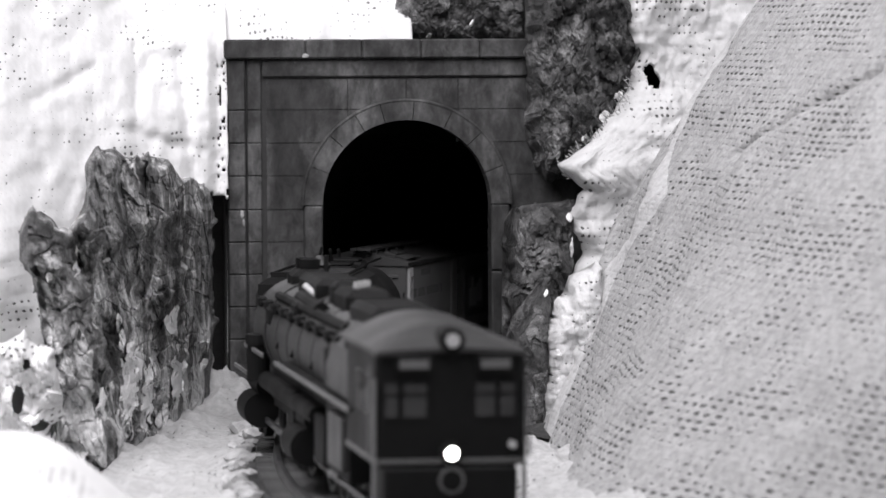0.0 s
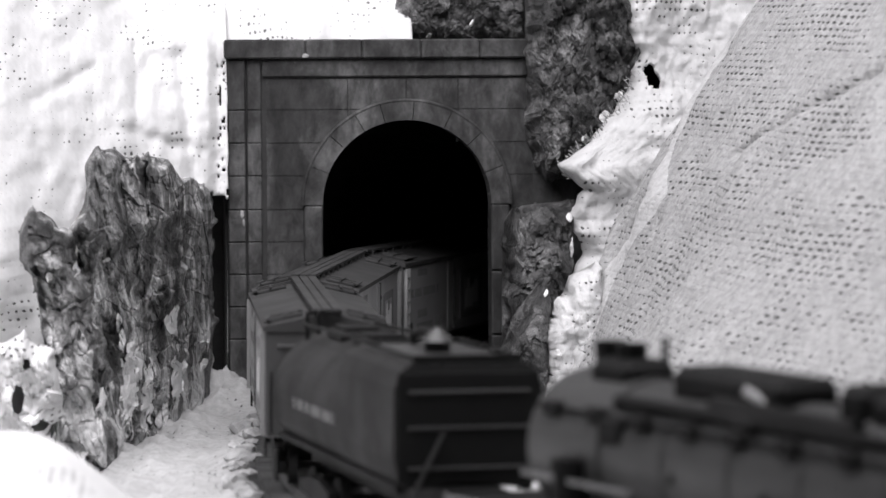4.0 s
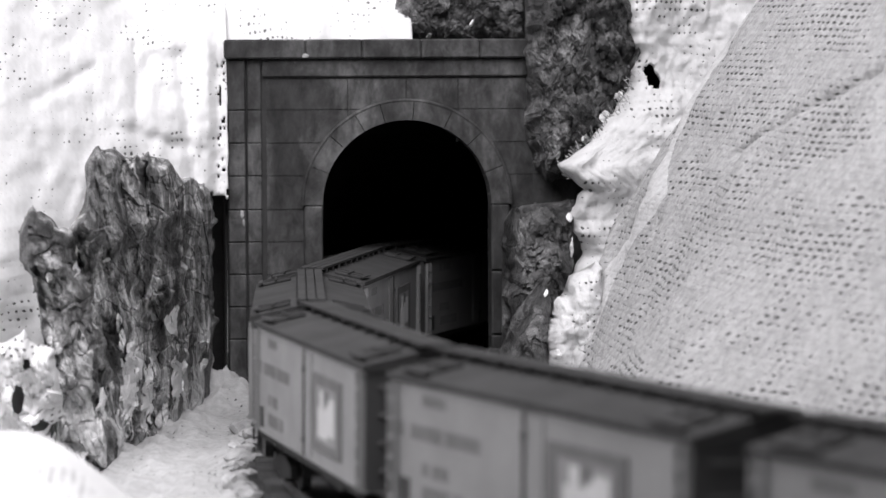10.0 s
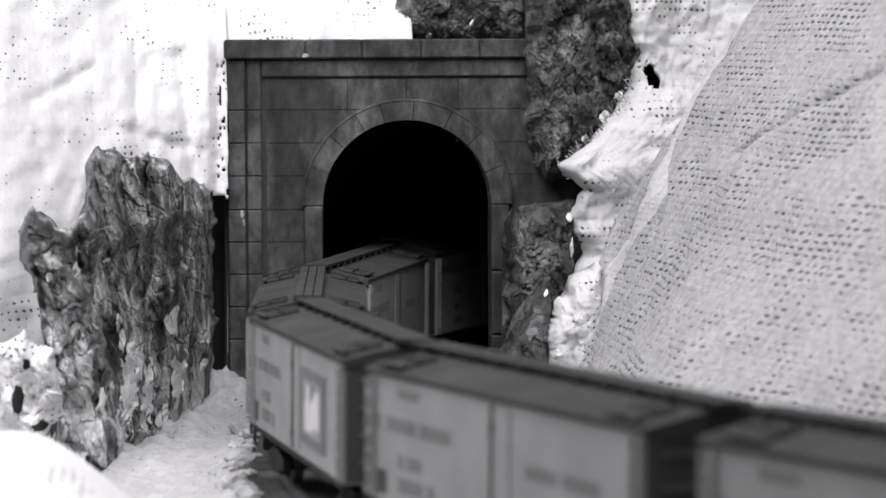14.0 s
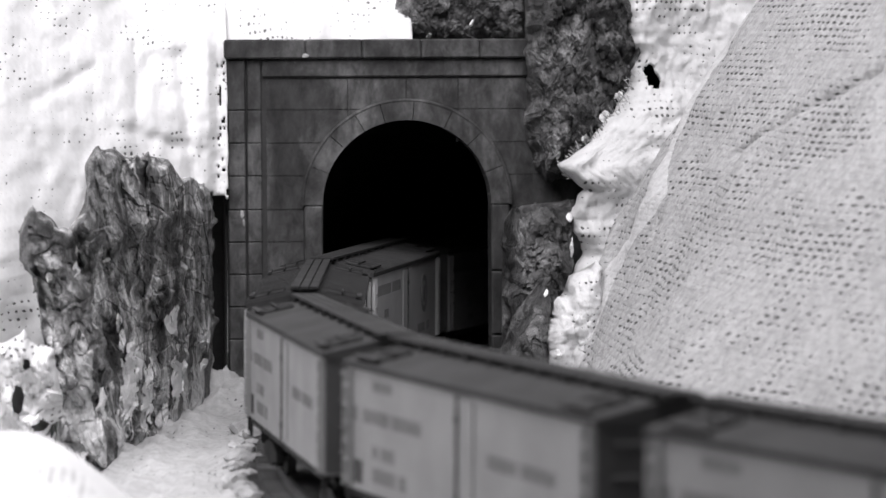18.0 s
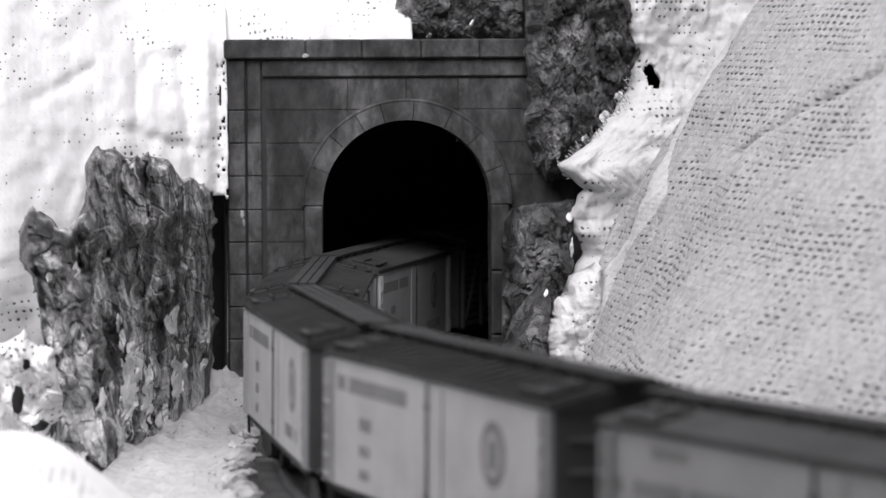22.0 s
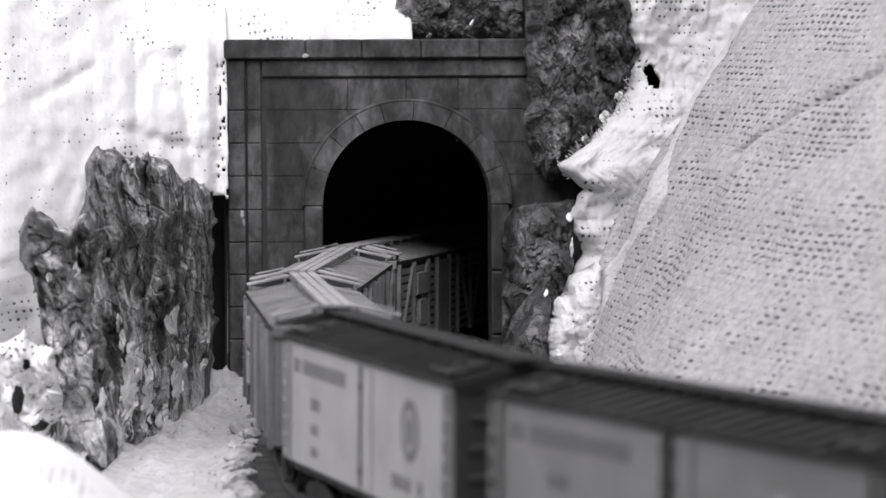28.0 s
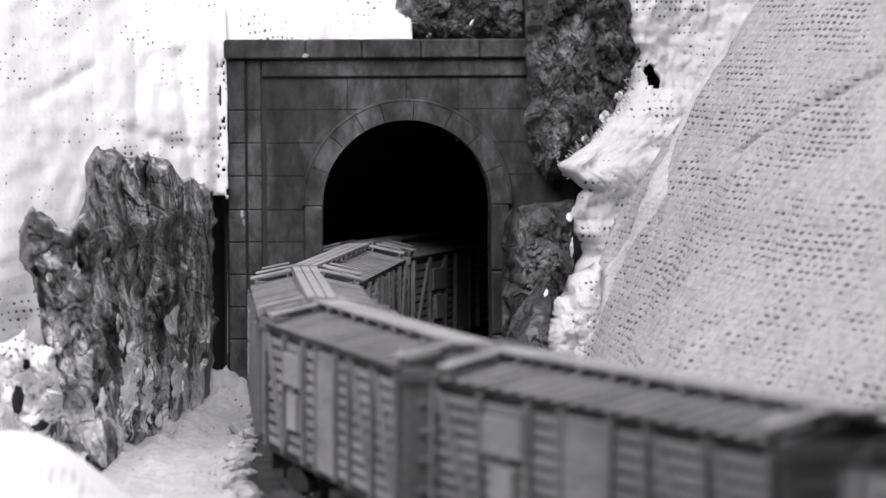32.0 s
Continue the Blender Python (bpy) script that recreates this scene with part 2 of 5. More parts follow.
def shared(name, me, parent, x, y, z, rz=0.0, ry=0.0, rx=0.0):
    ob = new(name, me)
    ob.parent = parent
    ob.matrix_basis = pose(x * MM, y * MM, z * MM, rx, ry, rz)
    return ob


def mesh_of(name, bm, mat):
    finish(bm)
    me = bpy.data.meshes.new(name)
    bm.to_mesh(me)
    bm.free()
    me.materials.append(mat)
    return me


def box(bm, x0, x1, y0, y1, z0, z1, bevel=0.0):
    r = bmesh.ops.create_cube(bm, size=1.0)
    vs = r["verts"]
    for v in vs:
        v.co = Vector(((x0 + x1) / 2 + v.co.x * (x1 - x0), (y0 + y1) / 2 + v.co.y * (y1 - y0), (z0 + z1) / 2 + v.co.z * (z1 - z0)))
    if bevel:
        es = list({e for v in vs for e in v.link_edges})
        bmesh.ops.bevel(bm, geom=es, offset=bevel, segments=1, affect="EDGES")
    return bm


def boxed(*a, **k):
    return box(bmesh.new(), *a, **k)


def rod(bm, a, b, r, seg=8, r2=None):
    a, b = Vector(a), Vector(b)
    m = Matrix.Translation((a + b) / 2) @ (b - a).to_track_quat("Z", "Y").to_matrix().to_4x4()
    bmesh.ops.create_cone(bm, cap_ends=True, segments=seg, radius1=r, radius2=r if r2 is None else r2, depth=(b - a).length, matrix=m)
    return bm


def rodded(*a, **k):
    return rod(bmesh.new(), *a, **k)


def prism(bm, outline, y0, y1):
    """Extrudes an outline of (x, z) along y."""
    a = [bm.verts.new((x, y0, z)) for x, z in outline]
    b = [bm.verts.new((x, y1, z)) for x, z in outline]
    n = len(a)
    bm.faces.new(a)
    bm.faces.new(b[::-1])
    for i in range(n):
        bm.faces.new((a[i], b[i], b[(i + 1) % n], a[(i + 1) % n]))
    bmesh.ops.recalc_face_normals(bm, faces=bm.faces[:])
    return bm


def thing(name, label, category, group="", kind=""):
    ob = new(name)
    return tagged(ob, label, category, group, kind)


def fbm(x, y, z, octaves=5):
    return noise.fractal(Vector((x, y, z)), 1.0, 2.0, octaves, noise_basis="PERLIN_ORIGINAL")


def lerp(x, knots):
    xs = [k[0] for k in knots]
    return float(np.interp(x, xs, [k[1] for k in knots]))


def sheet(name, nu, nv, where, mat, label, category, kind="structure", thick=1.0, smooth=True, hole=None):
    """A draped sheet of nu x nv cells; where(i / nu, j / nv) gives the place and the cloth coordinates, in millimetres."""
    verts, uvs, faces = [], [], []
    for j in range(nv + 1):
        for i in range(nu + 1):
            p, q = where(i / nu, j / nv)
            verts.append((p[0] * MM, p[1] * MM, p[2] * MM))
            uvs.append(q)
    w = nu + 1
    for j in range(nv):
        for i in range(nu):
            if hole and hole(verts[j * w + i]):
                continue
            faces.append((j * w + i, j * w + i + 1, (j + 1) * w + i + 1, (j + 1) * w + i))
    me = bpy.data.meshes.new(name)
    me.from_pydata(verts, [], faces)
    layer = me.uv_layers.new(name="cloth")
    idx = np.empty(len(me.loops), dtype=np.int32)
    me.loops.foreach_get("vertex_index", idx)
    layer.data.foreach_set("uv", np.array(uvs, dtype=np.float32)[idx].ravel())
    me.materials.append(mat)
    if smooth:
        me.shade_smooth()
    ob = new(name, me)
    if thick:
        mod = ob.modifiers.new("thickness", "SOLIDIFY")
        mod.thickness, mod.offset = thick * MM, -1.0
    return tagged(ob, label, category, kind=kind)


# ---- the line: curvature along the track, and how far the train has run ----
STEP = 4.0
CURVE_S = (-620, -520, -480, -390, -300, -210, -120, -30, 60, 150, 240, 340, 2400)
CURVE_K = (-0.0, 0.0012, 0.0014, 0.00093, 0.00118, 0.00095, 0.00141, 0.00112, 0.00127, 0.0008, 0.00025, 0.00109, 0.0012)
LINE_S = np.arange(-3400.0, 2401.0, STEP)


def lay_line():
    k = np.interp(LINE_S, CURVE_S, CURVE_K)
    th = np.concatenate([[0], np.cumsum((k[1:] + k[:-1]) / 2 * STEP)])
    i0 = int(np.argmin(np.abs(LINE_S)))
    th = th - th[i0] - 1.3590
    mid = (th[1:] + th[:-1]) / 2
    x = np.concatenate([[0], np.cumsum(np.cos(mid) * STEP)])
    y = np.concatenate([[0], np.cumsum(np.sin(mid) * STEP)])
    return x - x[i0] + 35.86, y - y[i0] - 452.28, th


LINE_X, LINE_Y, LINE_TH = lay_line()


def on_line(s):
    return Vector((float(np.interp(s, LINE_S, LINE_X)), float(np.interp(s, LINE_S, LINE_Y)))), float(np.interp(s, LINE_S, LINE_TH))


RUN_T = (0.0, 1.0, 2.0, 3.0, 4.5, 5.5, 7.0, 8.5, 10.0, 11.5, 13.0, 14.5, 17.0, 19.0, 20.0, 21.5, 23.0, 24.5, 25.0, 27.5, 28.0, 30.0, 31.0, 32.0)
RUN_S = (-972.0, -890.0, -808.0, -727.0, -617.0, -548.2, -440.2, -331.0, -224.3, -114.7, 0.4, 108.3, 291.0, 441.9, 516.5, 624.7, 735.2, 839.7, 872.5, 1046.6, 1083.1, 1227.9, 1297.8, 1365.3)


def run(t):
    return float(np.interp(t, RUN_T, RUN_S))


PITCH = 156.2
CAR_LENGTH = 140.6


def on_rails(s, ahead, behind):
    """The pose of a vehicle whose pivots stand that far ahead of and behind s."""
    a, _ = on_line(s + ahead)
    b, _ = on_line(s - behind)
    d = a - b
    m = b + d * (behind / (ahead + behind))
    return pose(m.x * MM, m.y * MM, 0, 0, 0, math.degrees(math.atan2(d.y, d.x)))


# ---- ground, room ----
def track_distance(x, y):
    d2 = (LINE_X - x) ** 2 + (LINE_Y - y) ** 2
    i = int(np.argmin(d2))
    return math.sqrt(float(d2[i]))


def ground_height(x, y):
    d = track_distance(x, y)
    z = -5.0 - 2.2 * min(max((d - 15) / 12, 0), 1)
    side = min(max((d - 20) / 30, 0), 1)
    n = fbm(x * 0.035, y * 0.014, 3.1, 4) * 4.6 + fbm(x * 0.14, y * 0.06, 8.2, 3) * 2.4 + fbm(x * 0.4, y * 0.2, 1.2, 3) * 0.9
    z += side * n
    # low bank along the outside of the curve
    z += 2.6 * math.exp(-((d - 24) / 5.0) ** 2) * (1 if x < np.interp(y, LINE_Y[::-1][1:], LINE_X[::-1][1:]) else 0) * (0.6 + 0.8 * noise.noise(Vector((y * 0.03, 4, 1))))
    # drift against the foot of the portal
    drift = 0.75 + 0.5 * fbm(x * 0.09, y * 0.05, 2.7, 4)
    z += 19 * drift * math.exp(-(((x - 1) / 11) ** 2 + ((y + 56) / 25) ** 2)) + 7 * drift * math.exp(-(((x + 14) / 9) ** 2 + ((y + 135) / 34) ** 2))
    # hollow between the bank and the rock, with low folds of cloth
    fold = noise.noise(Vector((x * 0.05 + y * 0.02, y * 0.012, 6.6)))
    z += side * (1 - abs(fold) * 3.0) * 1.6 if abs(fold) < 0.33 else 0
    return z


def build_ground():
    def where(u, v):
        x, y = -160 + 420 * u, -760 + 900 * v
        return (x, y, ground_height(x, y)), (x, y * 0.5)
    sheet("ground", 260, 400, where, M_SNOW, "white plaster ground beside the model track", "ground", thick=0)
    def mound(u, v):
        x, y = -190 + 175 * u, -620 + 360 * v
        z = -16 + 41 * math.exp(-((max(x + 62, 0) / 38.5) ** 2 + ((y + 430) / 85) ** 2)) + fbm(x * 0.03, y * 0.03, 5, 3) * 1.2
        return (x, y, z), (x, y)
    sheet("plaster_mound", 60, 90, mound, M_PLASTER, "smooth white plaster mound in front of the ground", "mound", thick=0.8)
    bm = boxed(-2600, 2600, -2400, 2700, -60, -17)
    ob = part("layout_table", bm, M_BOARD)
    tagged(ob, "plain wooden layout table under the scenery", "table", kind="structure")
    for name, dims in (("wall_north", (-2900, 2900, 2900, 2960, -900, 1900)), ("wall_south", (-2900, 2900, -2960, -2900, -900, 1900)),
                       ("wall_east", (2900, 2960, -2900, 2900, -900, 1900)), ("wall_west", (-2960, -2900, -2900, 2900, -900, 1900)),
                       ("ceiling", (-2960, 2960, -2960, 2960, 1900, 1960)), ("floor", (-2960, 2960, -2960, 2960, -960, -900))):
        tagged(part(name, boxed(*dims), M_WALL), "plain painted room surface", name.split("_")[0], kind="structure")


build_ground()


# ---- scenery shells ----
# portal and scenery round it, scaled about the camera eye to keep their view
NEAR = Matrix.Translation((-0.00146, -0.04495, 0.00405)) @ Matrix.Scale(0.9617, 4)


def crest_y(x, z):
    return 11 + max(z - 124, 0) * 0.8 + fbm(x * 0.03, z * 0.03, 1.0, 4) * 4 + fbm(x * 0.11, z * 0.11, 4.0, 3) * 1.2


def left_hill(u, v):
    x = -300 + 303.6 * u
    z = -30 + 330 * v
    y = -5 + lerp(x, ((-300, -230), (-120, -158), (-90, -140), (-75, -121), (-60, -95), (-45, -65), (-25, -34), (0, 0), (80, 0))) * (1 - 0.5 * min(max((z - 60) / 120, 0), 1))
    y += 0.62 * (z - 60) * min(max(-x / 30, 0.12), 1)
    y += fbm(x * 0.022, z * 0.022, 1.0, 4) * 7 + fbm(x * 0.11, z * 0.11, 4.0, 3) * 1.5
    for (xa, za), (xb, zb), deep in (((-46, 113), (-66, 101), 2.6), ((-52, 62), (-46, 80), -2.0), ((-38, 92), (-12, 84), 2.2), ((-14, 118), (-9, 70), 2.4), ((-24, 118), (-30, 100), 1.8)):
        q = min(max(((x - xa) * (xb - xa) + (z - za) * (zb - za)) / ((xb - xa) ** 2 + (zb - za) ** 2), 0), 1)
        y += deep * math.exp(-(math.hypot(x - xa - q * (xb - xa), z - za - q * (zb - za)) / 2.4) ** 2)
    k = min(max((x + 45) / 45, 0), 1) * min(max((z - 108) / 30, 0), 1)
    return (x, y + (crest_y(x, z) - y) * k, z), (x, z)


def crest(u, v):
    x, z = 3.4 + 70 * u, 120 + 180 * v
    return (x, crest_y(x, z), z), (x, z)


RIGHT_BASE = ((-1500, 470), (-900, 330), (-650, 243), (-500, 186), (-400, 151), (-300, 122), (-220, 110), (-150, 105), (-120, 106), (-90, 116), (-50, 150))


def right_hill(u, v):
    y, z = -1000 + 950 * u, -20 + 300 * v
    x = lerp(y, RIGHT_BASE) + 0.36 * z + 0.0016 * max(z, 0) ** 2 * (1 if z < 90 else 0) + (0 if z < 90 else 12.96 + 0.29 * (z - 90))
    x -= 24 * math.exp(-((y + 315) / 85) ** 2) * min(max(1 - z / 60, 0), 1.2)
    fold = noise.noise(Vector((y * 0.02, z * 0.004, 3.0)))
    x += fbm(y * 0.012, z * 0.012, 6.0, 3) * 5 + fbm(y * 0.05, z * 0.05, 2.0, 3) * 1.6 + fold * abs(fold) * 6
    # long creases, placed to fit where they show from the camera
    for (ya, za), (yb, zb), deep in (((-205, 86), (-290, 111), 2.4), ((-150, 20), (-95, 90), -2.2), ((-190, 10), (-170, 62), 1.6)):
        k = min(max(((y - ya) * (yb - ya) + (z - za) * (zb - za)) / ((yb - ya) ** 2 + (zb - za) ** 2), 0), 1)
        d = math.hypot((y - ya - k * (yb - ya)) * 0.5, z - za - k * (zb - za))
        x += deep * math.exp(-(d / 1.8) ** 2)
    return (x, y, z), (y * 0.47 + z * 0.10, z * 1.42 - y * 0.02)


BACK_EDGE = ((-10, 112), (4, 116.5), (24, 122), (49, 131), (63, 126), (70, 131.5), (73, 127), (79, 123), (88, 134), (98, 144), (112, 151), (139, 146), (230, 140))


def back_hill(u, v):
    z = -10 + 240 * v
    left = lerp(z, BACK_EDGE) + fbm(z * 0.12, 3.0, 7.0, 4) * 2.5
    x = left + (290 - left) * u ** 1.3
    y = -44 + (z - 66) * 0.22 - 6 * math.exp(-((z - 76) / 8) ** 2) * math.exp(-((x - 135) / 25) ** 2) + (x - 130) * 0.05
    y += fbm(x * 0.03, z * 0.03, 9.0, 4) * 7 + fbm(x * 0.12, z * 0.12, 2.0, 3) * 1.8 + fbm(x * 0.4, z * 0.4, 5.0, 3) * 0.9
    y += 9 * math.exp(-((x - left) / 2.0))
    return (x, y, z), (x, z)


def hill_cut(v):
    """Below the torn lower edge of the cloth, and in a ragged row of holes down its side against the portal."""
    x, z = v[0] / MM, v[2] / MM
    if z < lerp(x, ((-16.0, -31), (-11.0, 52), (-7.0, 62), (-2.0, 67), (4.0, 66.0))) + 5 * noise.noise(Vector((x * 0.5, z * 0.4, 3))):
        return True
    return -0.5 < x < 2.2 and 72 < z < 117 and noise.noise(Vector((x * 0.8, z * 0.5, 5))) > 0.28


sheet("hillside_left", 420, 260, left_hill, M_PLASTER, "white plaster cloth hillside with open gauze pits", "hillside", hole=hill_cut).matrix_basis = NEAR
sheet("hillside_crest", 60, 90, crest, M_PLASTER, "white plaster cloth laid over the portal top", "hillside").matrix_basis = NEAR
sheet("hillside_right", 420, 230, right_hill, M_PLASTER_OPEN_SHADED, "white plaster cloth slope with rows of gauze pits", "hillside")


# strip laid over the slope's edge as the camera sees it, paler for light
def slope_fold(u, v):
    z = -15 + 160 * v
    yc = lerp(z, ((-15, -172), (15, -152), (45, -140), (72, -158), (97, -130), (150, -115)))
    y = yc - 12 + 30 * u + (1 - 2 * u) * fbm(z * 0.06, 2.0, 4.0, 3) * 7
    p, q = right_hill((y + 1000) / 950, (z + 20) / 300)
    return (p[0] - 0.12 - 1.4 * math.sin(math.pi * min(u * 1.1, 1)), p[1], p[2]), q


sheet("hillside_fold", 50, 150, slope_fold, M_FOLD_LIT, "smooth plaster fold down the edge of the slope, light painted in", "hillside", thick=0.1)


def torn(v):
    x, z = v[0] / MM, v[2] / MM
    a = ((x - 157.5) / 3.0) ** 2 + ((z - 111 + (x - 157) * 0.6) / 4.6) ** 2
    return a < 1 + 0.5 * noise.noise(Vector((x * 0.6, z * 0.6, 1)))


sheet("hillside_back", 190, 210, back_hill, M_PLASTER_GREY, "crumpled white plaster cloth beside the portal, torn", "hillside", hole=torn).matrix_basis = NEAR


def build_fringe():
    """Loose gauze threads along the torn cloth edge."""
    rnd = random.Random(31)
    bm = bmesh.new()
    for _ in range(130):
        z = 74 + 38 * rnd.random() ** 1.6
        x = lerp(z, BACK_EDGE) + rnd.uniform(-1, 2)
        y = -40 + (z - 66) * 0.22 + rnd.uniform(-3, 1)
        a = Vector((x, y, z))
        d = Vector((rnd.uniform(-1.0, -0.2), rnd.uniform(-0.5, 0.3), rnd.uniform(-0.3, 1.3))).normalized()
        rod(bm, a, a + d * rnd.uniform(0.8, 3.6), rnd.uniform(0.07, 0.18), 4)
    ob = part("gauze_fringe", bm, M_PEBBLE, at=NEAR)
    tagged(ob, "loose white gauze threads along the torn cloth", "gauze", kind="stuff")


build_fringe()


def slabs(x, z, seed, size):
    """Broken faces: every cell of the stone is a plane with a tilt and a step of its own."""
    q = Vector((x / size, z / (size * 1.4), seed))
    q += Vector((noise.noise(q * 2.0), noise.noise(q * 2.0 + Vector((5, 3, 1))), 0)) * 0.18
    p = noise.voronoi(q)[1][0]
    return (q.x - p.x) * noise.noise(p * 3.7 + Vector((0.3, 0.1, 0.7))) * 2.4 + (q.y - p.y) * noise.noise(p * 5.3 + Vector((0.6, 0.2, 0.4))) * 2.4 + noise.noise(p * 2.9 + Vector((0.2, 0.9, 0.5))) * 1.3


def rock(name, label, x0, x1, top, bottom, y_front, depth, mat, seed, rough=1.0, nu=90, nv=110, bulge=1.0, lean=0.0, patches=(), holes=(), grain=0.75, smooth=True, left=((0, 0),), right=((0, 0),), crown=None):
    """A cast rock face between a top and a bottom profile over x, bulging to the front, closed behind."""
    verts, faces = [], []
    w = nu + 1

    def place(u, v, back):
        x = x0 + (x1 - x0) * u
        zt, zb = lerp(x, top), lerp(x, bottom)
        z = zb + (zt - zb) * v
        x += lerp(z, left) * (1 - u) + lerp(z, right) * u
        dome = (1 - (2 * u - 1) ** 4) ** 0.5 * (1 - (2 * v - 1) ** 6) ** 0.5
        yf = lerp(x, y_front)
        if back:
            return (x, yf + depth, z)
        a = x * 0.075 + z * 0.026 + seed
        b = (z * 0.045 - x * 0.012) * grain
        big = fbm(a, b, seed * 1.7, 3) * 9
        ledge = fbm(a * 1.9, b * 2.3, seed * 2.1, 4) * 11
        ledge = 0.35 * ledge + 3.4 * slabs(x + z * 0.35, z, seed, 8.5) + 1.3 * slabs(x + z * 0.3, z, seed + 9, 3.2)
        rib = (1 - abs(noise.noise(Vector((a * 5.5, b * 2.6, seed))))) ** 3 * 1.6 + (1 - abs(noise.noise(Vector((a * 13.0, b * 5.0, seed + 3))))) ** 3 * 1.0
        crack = -1.6 * max(0.0, 0.09 - abs(noise.noise(Vector((a * 2.3 + 4, b * 4.0, seed))))) / 0.09
        rib *= 1.0 if grain < 1 else 0.35
        rib *= 0.35
        fine = fbm(x * 0.45 + z * 0.22, z * 0.14 - x * 0.08, seed, 4) * 1.1
        y = yf + depth - (depth * (0.35 + 0.65 * dome) + (big + ledge + rib + crack + fine) * rough * dome ** 0.6) * bulge + lean * (z - zb)
        if crown:
            zc, wide, out = crown
            c = (x + z * 0.12 + 3.5 * noise.noise(Vector((x * 0.06, z * 0.05, seed)))) / wide
            c = abs((c - math.floor(c)) * 2 - 1)
            rise = (z - zc - 7 * noise.noise(Vector((x * 0.09, 1.0, seed)))) / 5
            y -= out * min(max(rise, 0), 1) * (0.25 + 0.75 * math.sqrt(max(1 - c ** 2.4, 0))) * dome ** 0.5
        edge = 1 - dome
        return (x + fbm(z * 0.13, seed, u * 2, 5) * 3.4 * edge, y, z + fbm(x * 0.2, seed + 4, v * 2, 5) * 4.2 * edge)

    for back in (False, True):
        for j in range(nv + 1):
            for i in range(nu + 1):
                p = place(i / nu, j / nv, back)
                verts.append((p[0] * MM, p[1] * MM, p[2] * MM))
    o = w * (nv + 1)
    for j in range(nv):
        for i in range(nu):
            a = j * w + i
            q = verts[a]
            if not any(((q[0] / MM - hx) / rx) ** 2 + ((q[2] / MM - hz) / rz) ** 2 < 1 + 0.7 * noise.noise(Vector((q[0] / MM * 0.8, q[2] / MM * 0.8, 2))) for hx, hz, rx, rz in holes):
                faces.append((a, a + 1, a + 1 + w, a + w))
            faces.append((o + a, o + a + w, o + a + 1 + w, o + a + 1))
    for i in range(nu):
        faces.append((i, o + i, o + i + 1, i + 1))
        a = nv * w + i
        faces.append((a, a + 1, o + a + 1, o + a))
    for j in range(nv):
        a = j * w
        faces.append((a, a + w, o + a + w, o + a))
        a = j * w + nu
        faces.append((a, o + a, o + a + w, a + w))
    me = bpy.data.meshes.new(name)
    me.from_pydata(verts, [], faces)
    layer = me.uv_layers.new(name="cloth")
    idx = np.empty(len(me.loops), dtype=np.int32)
    me.loops.foreach_get("vertex_index", idx)
    layer.data.foreach_set("uv", (np.array([(p[0] / MM, p[2] / MM * 1.25) for p in verts], dtype=np.float32))[idx].ravel())
    me.materials.append(mat)
    if smooth:
        me.shade_smooth()
    ob = tagged(new(name, me), label, "rock")
    for px, pz, pw, ph in patches:
        pv, pf = [], []
        n = 22
        for j in range(n + 1):
            for i in range(n + 1):
                a, b = 2 * i / n - 1, 2 * j / n - 1
                x = px + (0.35 * pw * b) + a * pw * 1.35 * (1 - 0.35 * b * b) + 1.3 * noise.noise(Vector((pz + b * ph * 0.35, px, 2))) * pw * 0.6
                z = pz + b * ph
                xl, xr = x0 + lerp(z, left), x1 + lerp(z, right)
                u = min(max((x - xl) / (xr - xl), 0.01), 0.99)
                zt, zb = lerp(x, top), lerp(x, bottom)
                q = place(u, min(max((z - zb) / (zt - zb), 0.01), 0.99), False)
                rim = max(a * a, b * b)
                hold = 1.2 * (1 - rim) + 1.3 - 0.5 * noise.noise(Vector((x * 0.5, z * 0.3, 5)))
                pv.append((x * MM, (q[1] - hold) * MM, z * MM))
        for j in range(n):
            for i in range(n):
                a = j * (n + 1) + i
                cx, cz = (2 * i + 1) / n - 1, (2 * j + 1) / n - 1
                if cx * cx + cz * cz < 0.7 + 1.0 * noise.noise(Vector((px + cx * pw * 1.1, pz * 0.7 + cz * ph * 0.28, 3))):
                    pf.append((a, a + 1, a + n + 2, a + n + 1))
        if not pf:
            continue
        pm = bpy.data.meshes.new("plaster_patch")
        pm.from_pydata(pv, [], pf)
        pm.materials.append(M_PATCH)
        new("plaster_patch", pm).parent = ob
    return ob


rock("rock_outcrop", "grey rock casting with slanting cracks beside white plaster", -68, -49.5,
     ((-68, 60), (-66, 65), (-61, 66.5), (-57, 64), (-51.5, 56), (-49.5, 52)),
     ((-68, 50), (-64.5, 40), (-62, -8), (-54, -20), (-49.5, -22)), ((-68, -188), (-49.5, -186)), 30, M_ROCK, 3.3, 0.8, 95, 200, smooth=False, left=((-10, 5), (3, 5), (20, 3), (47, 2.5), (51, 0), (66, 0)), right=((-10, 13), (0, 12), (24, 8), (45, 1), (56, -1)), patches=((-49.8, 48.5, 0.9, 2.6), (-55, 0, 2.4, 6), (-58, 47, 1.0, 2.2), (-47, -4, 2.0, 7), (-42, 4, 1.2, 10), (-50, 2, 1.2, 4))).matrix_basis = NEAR
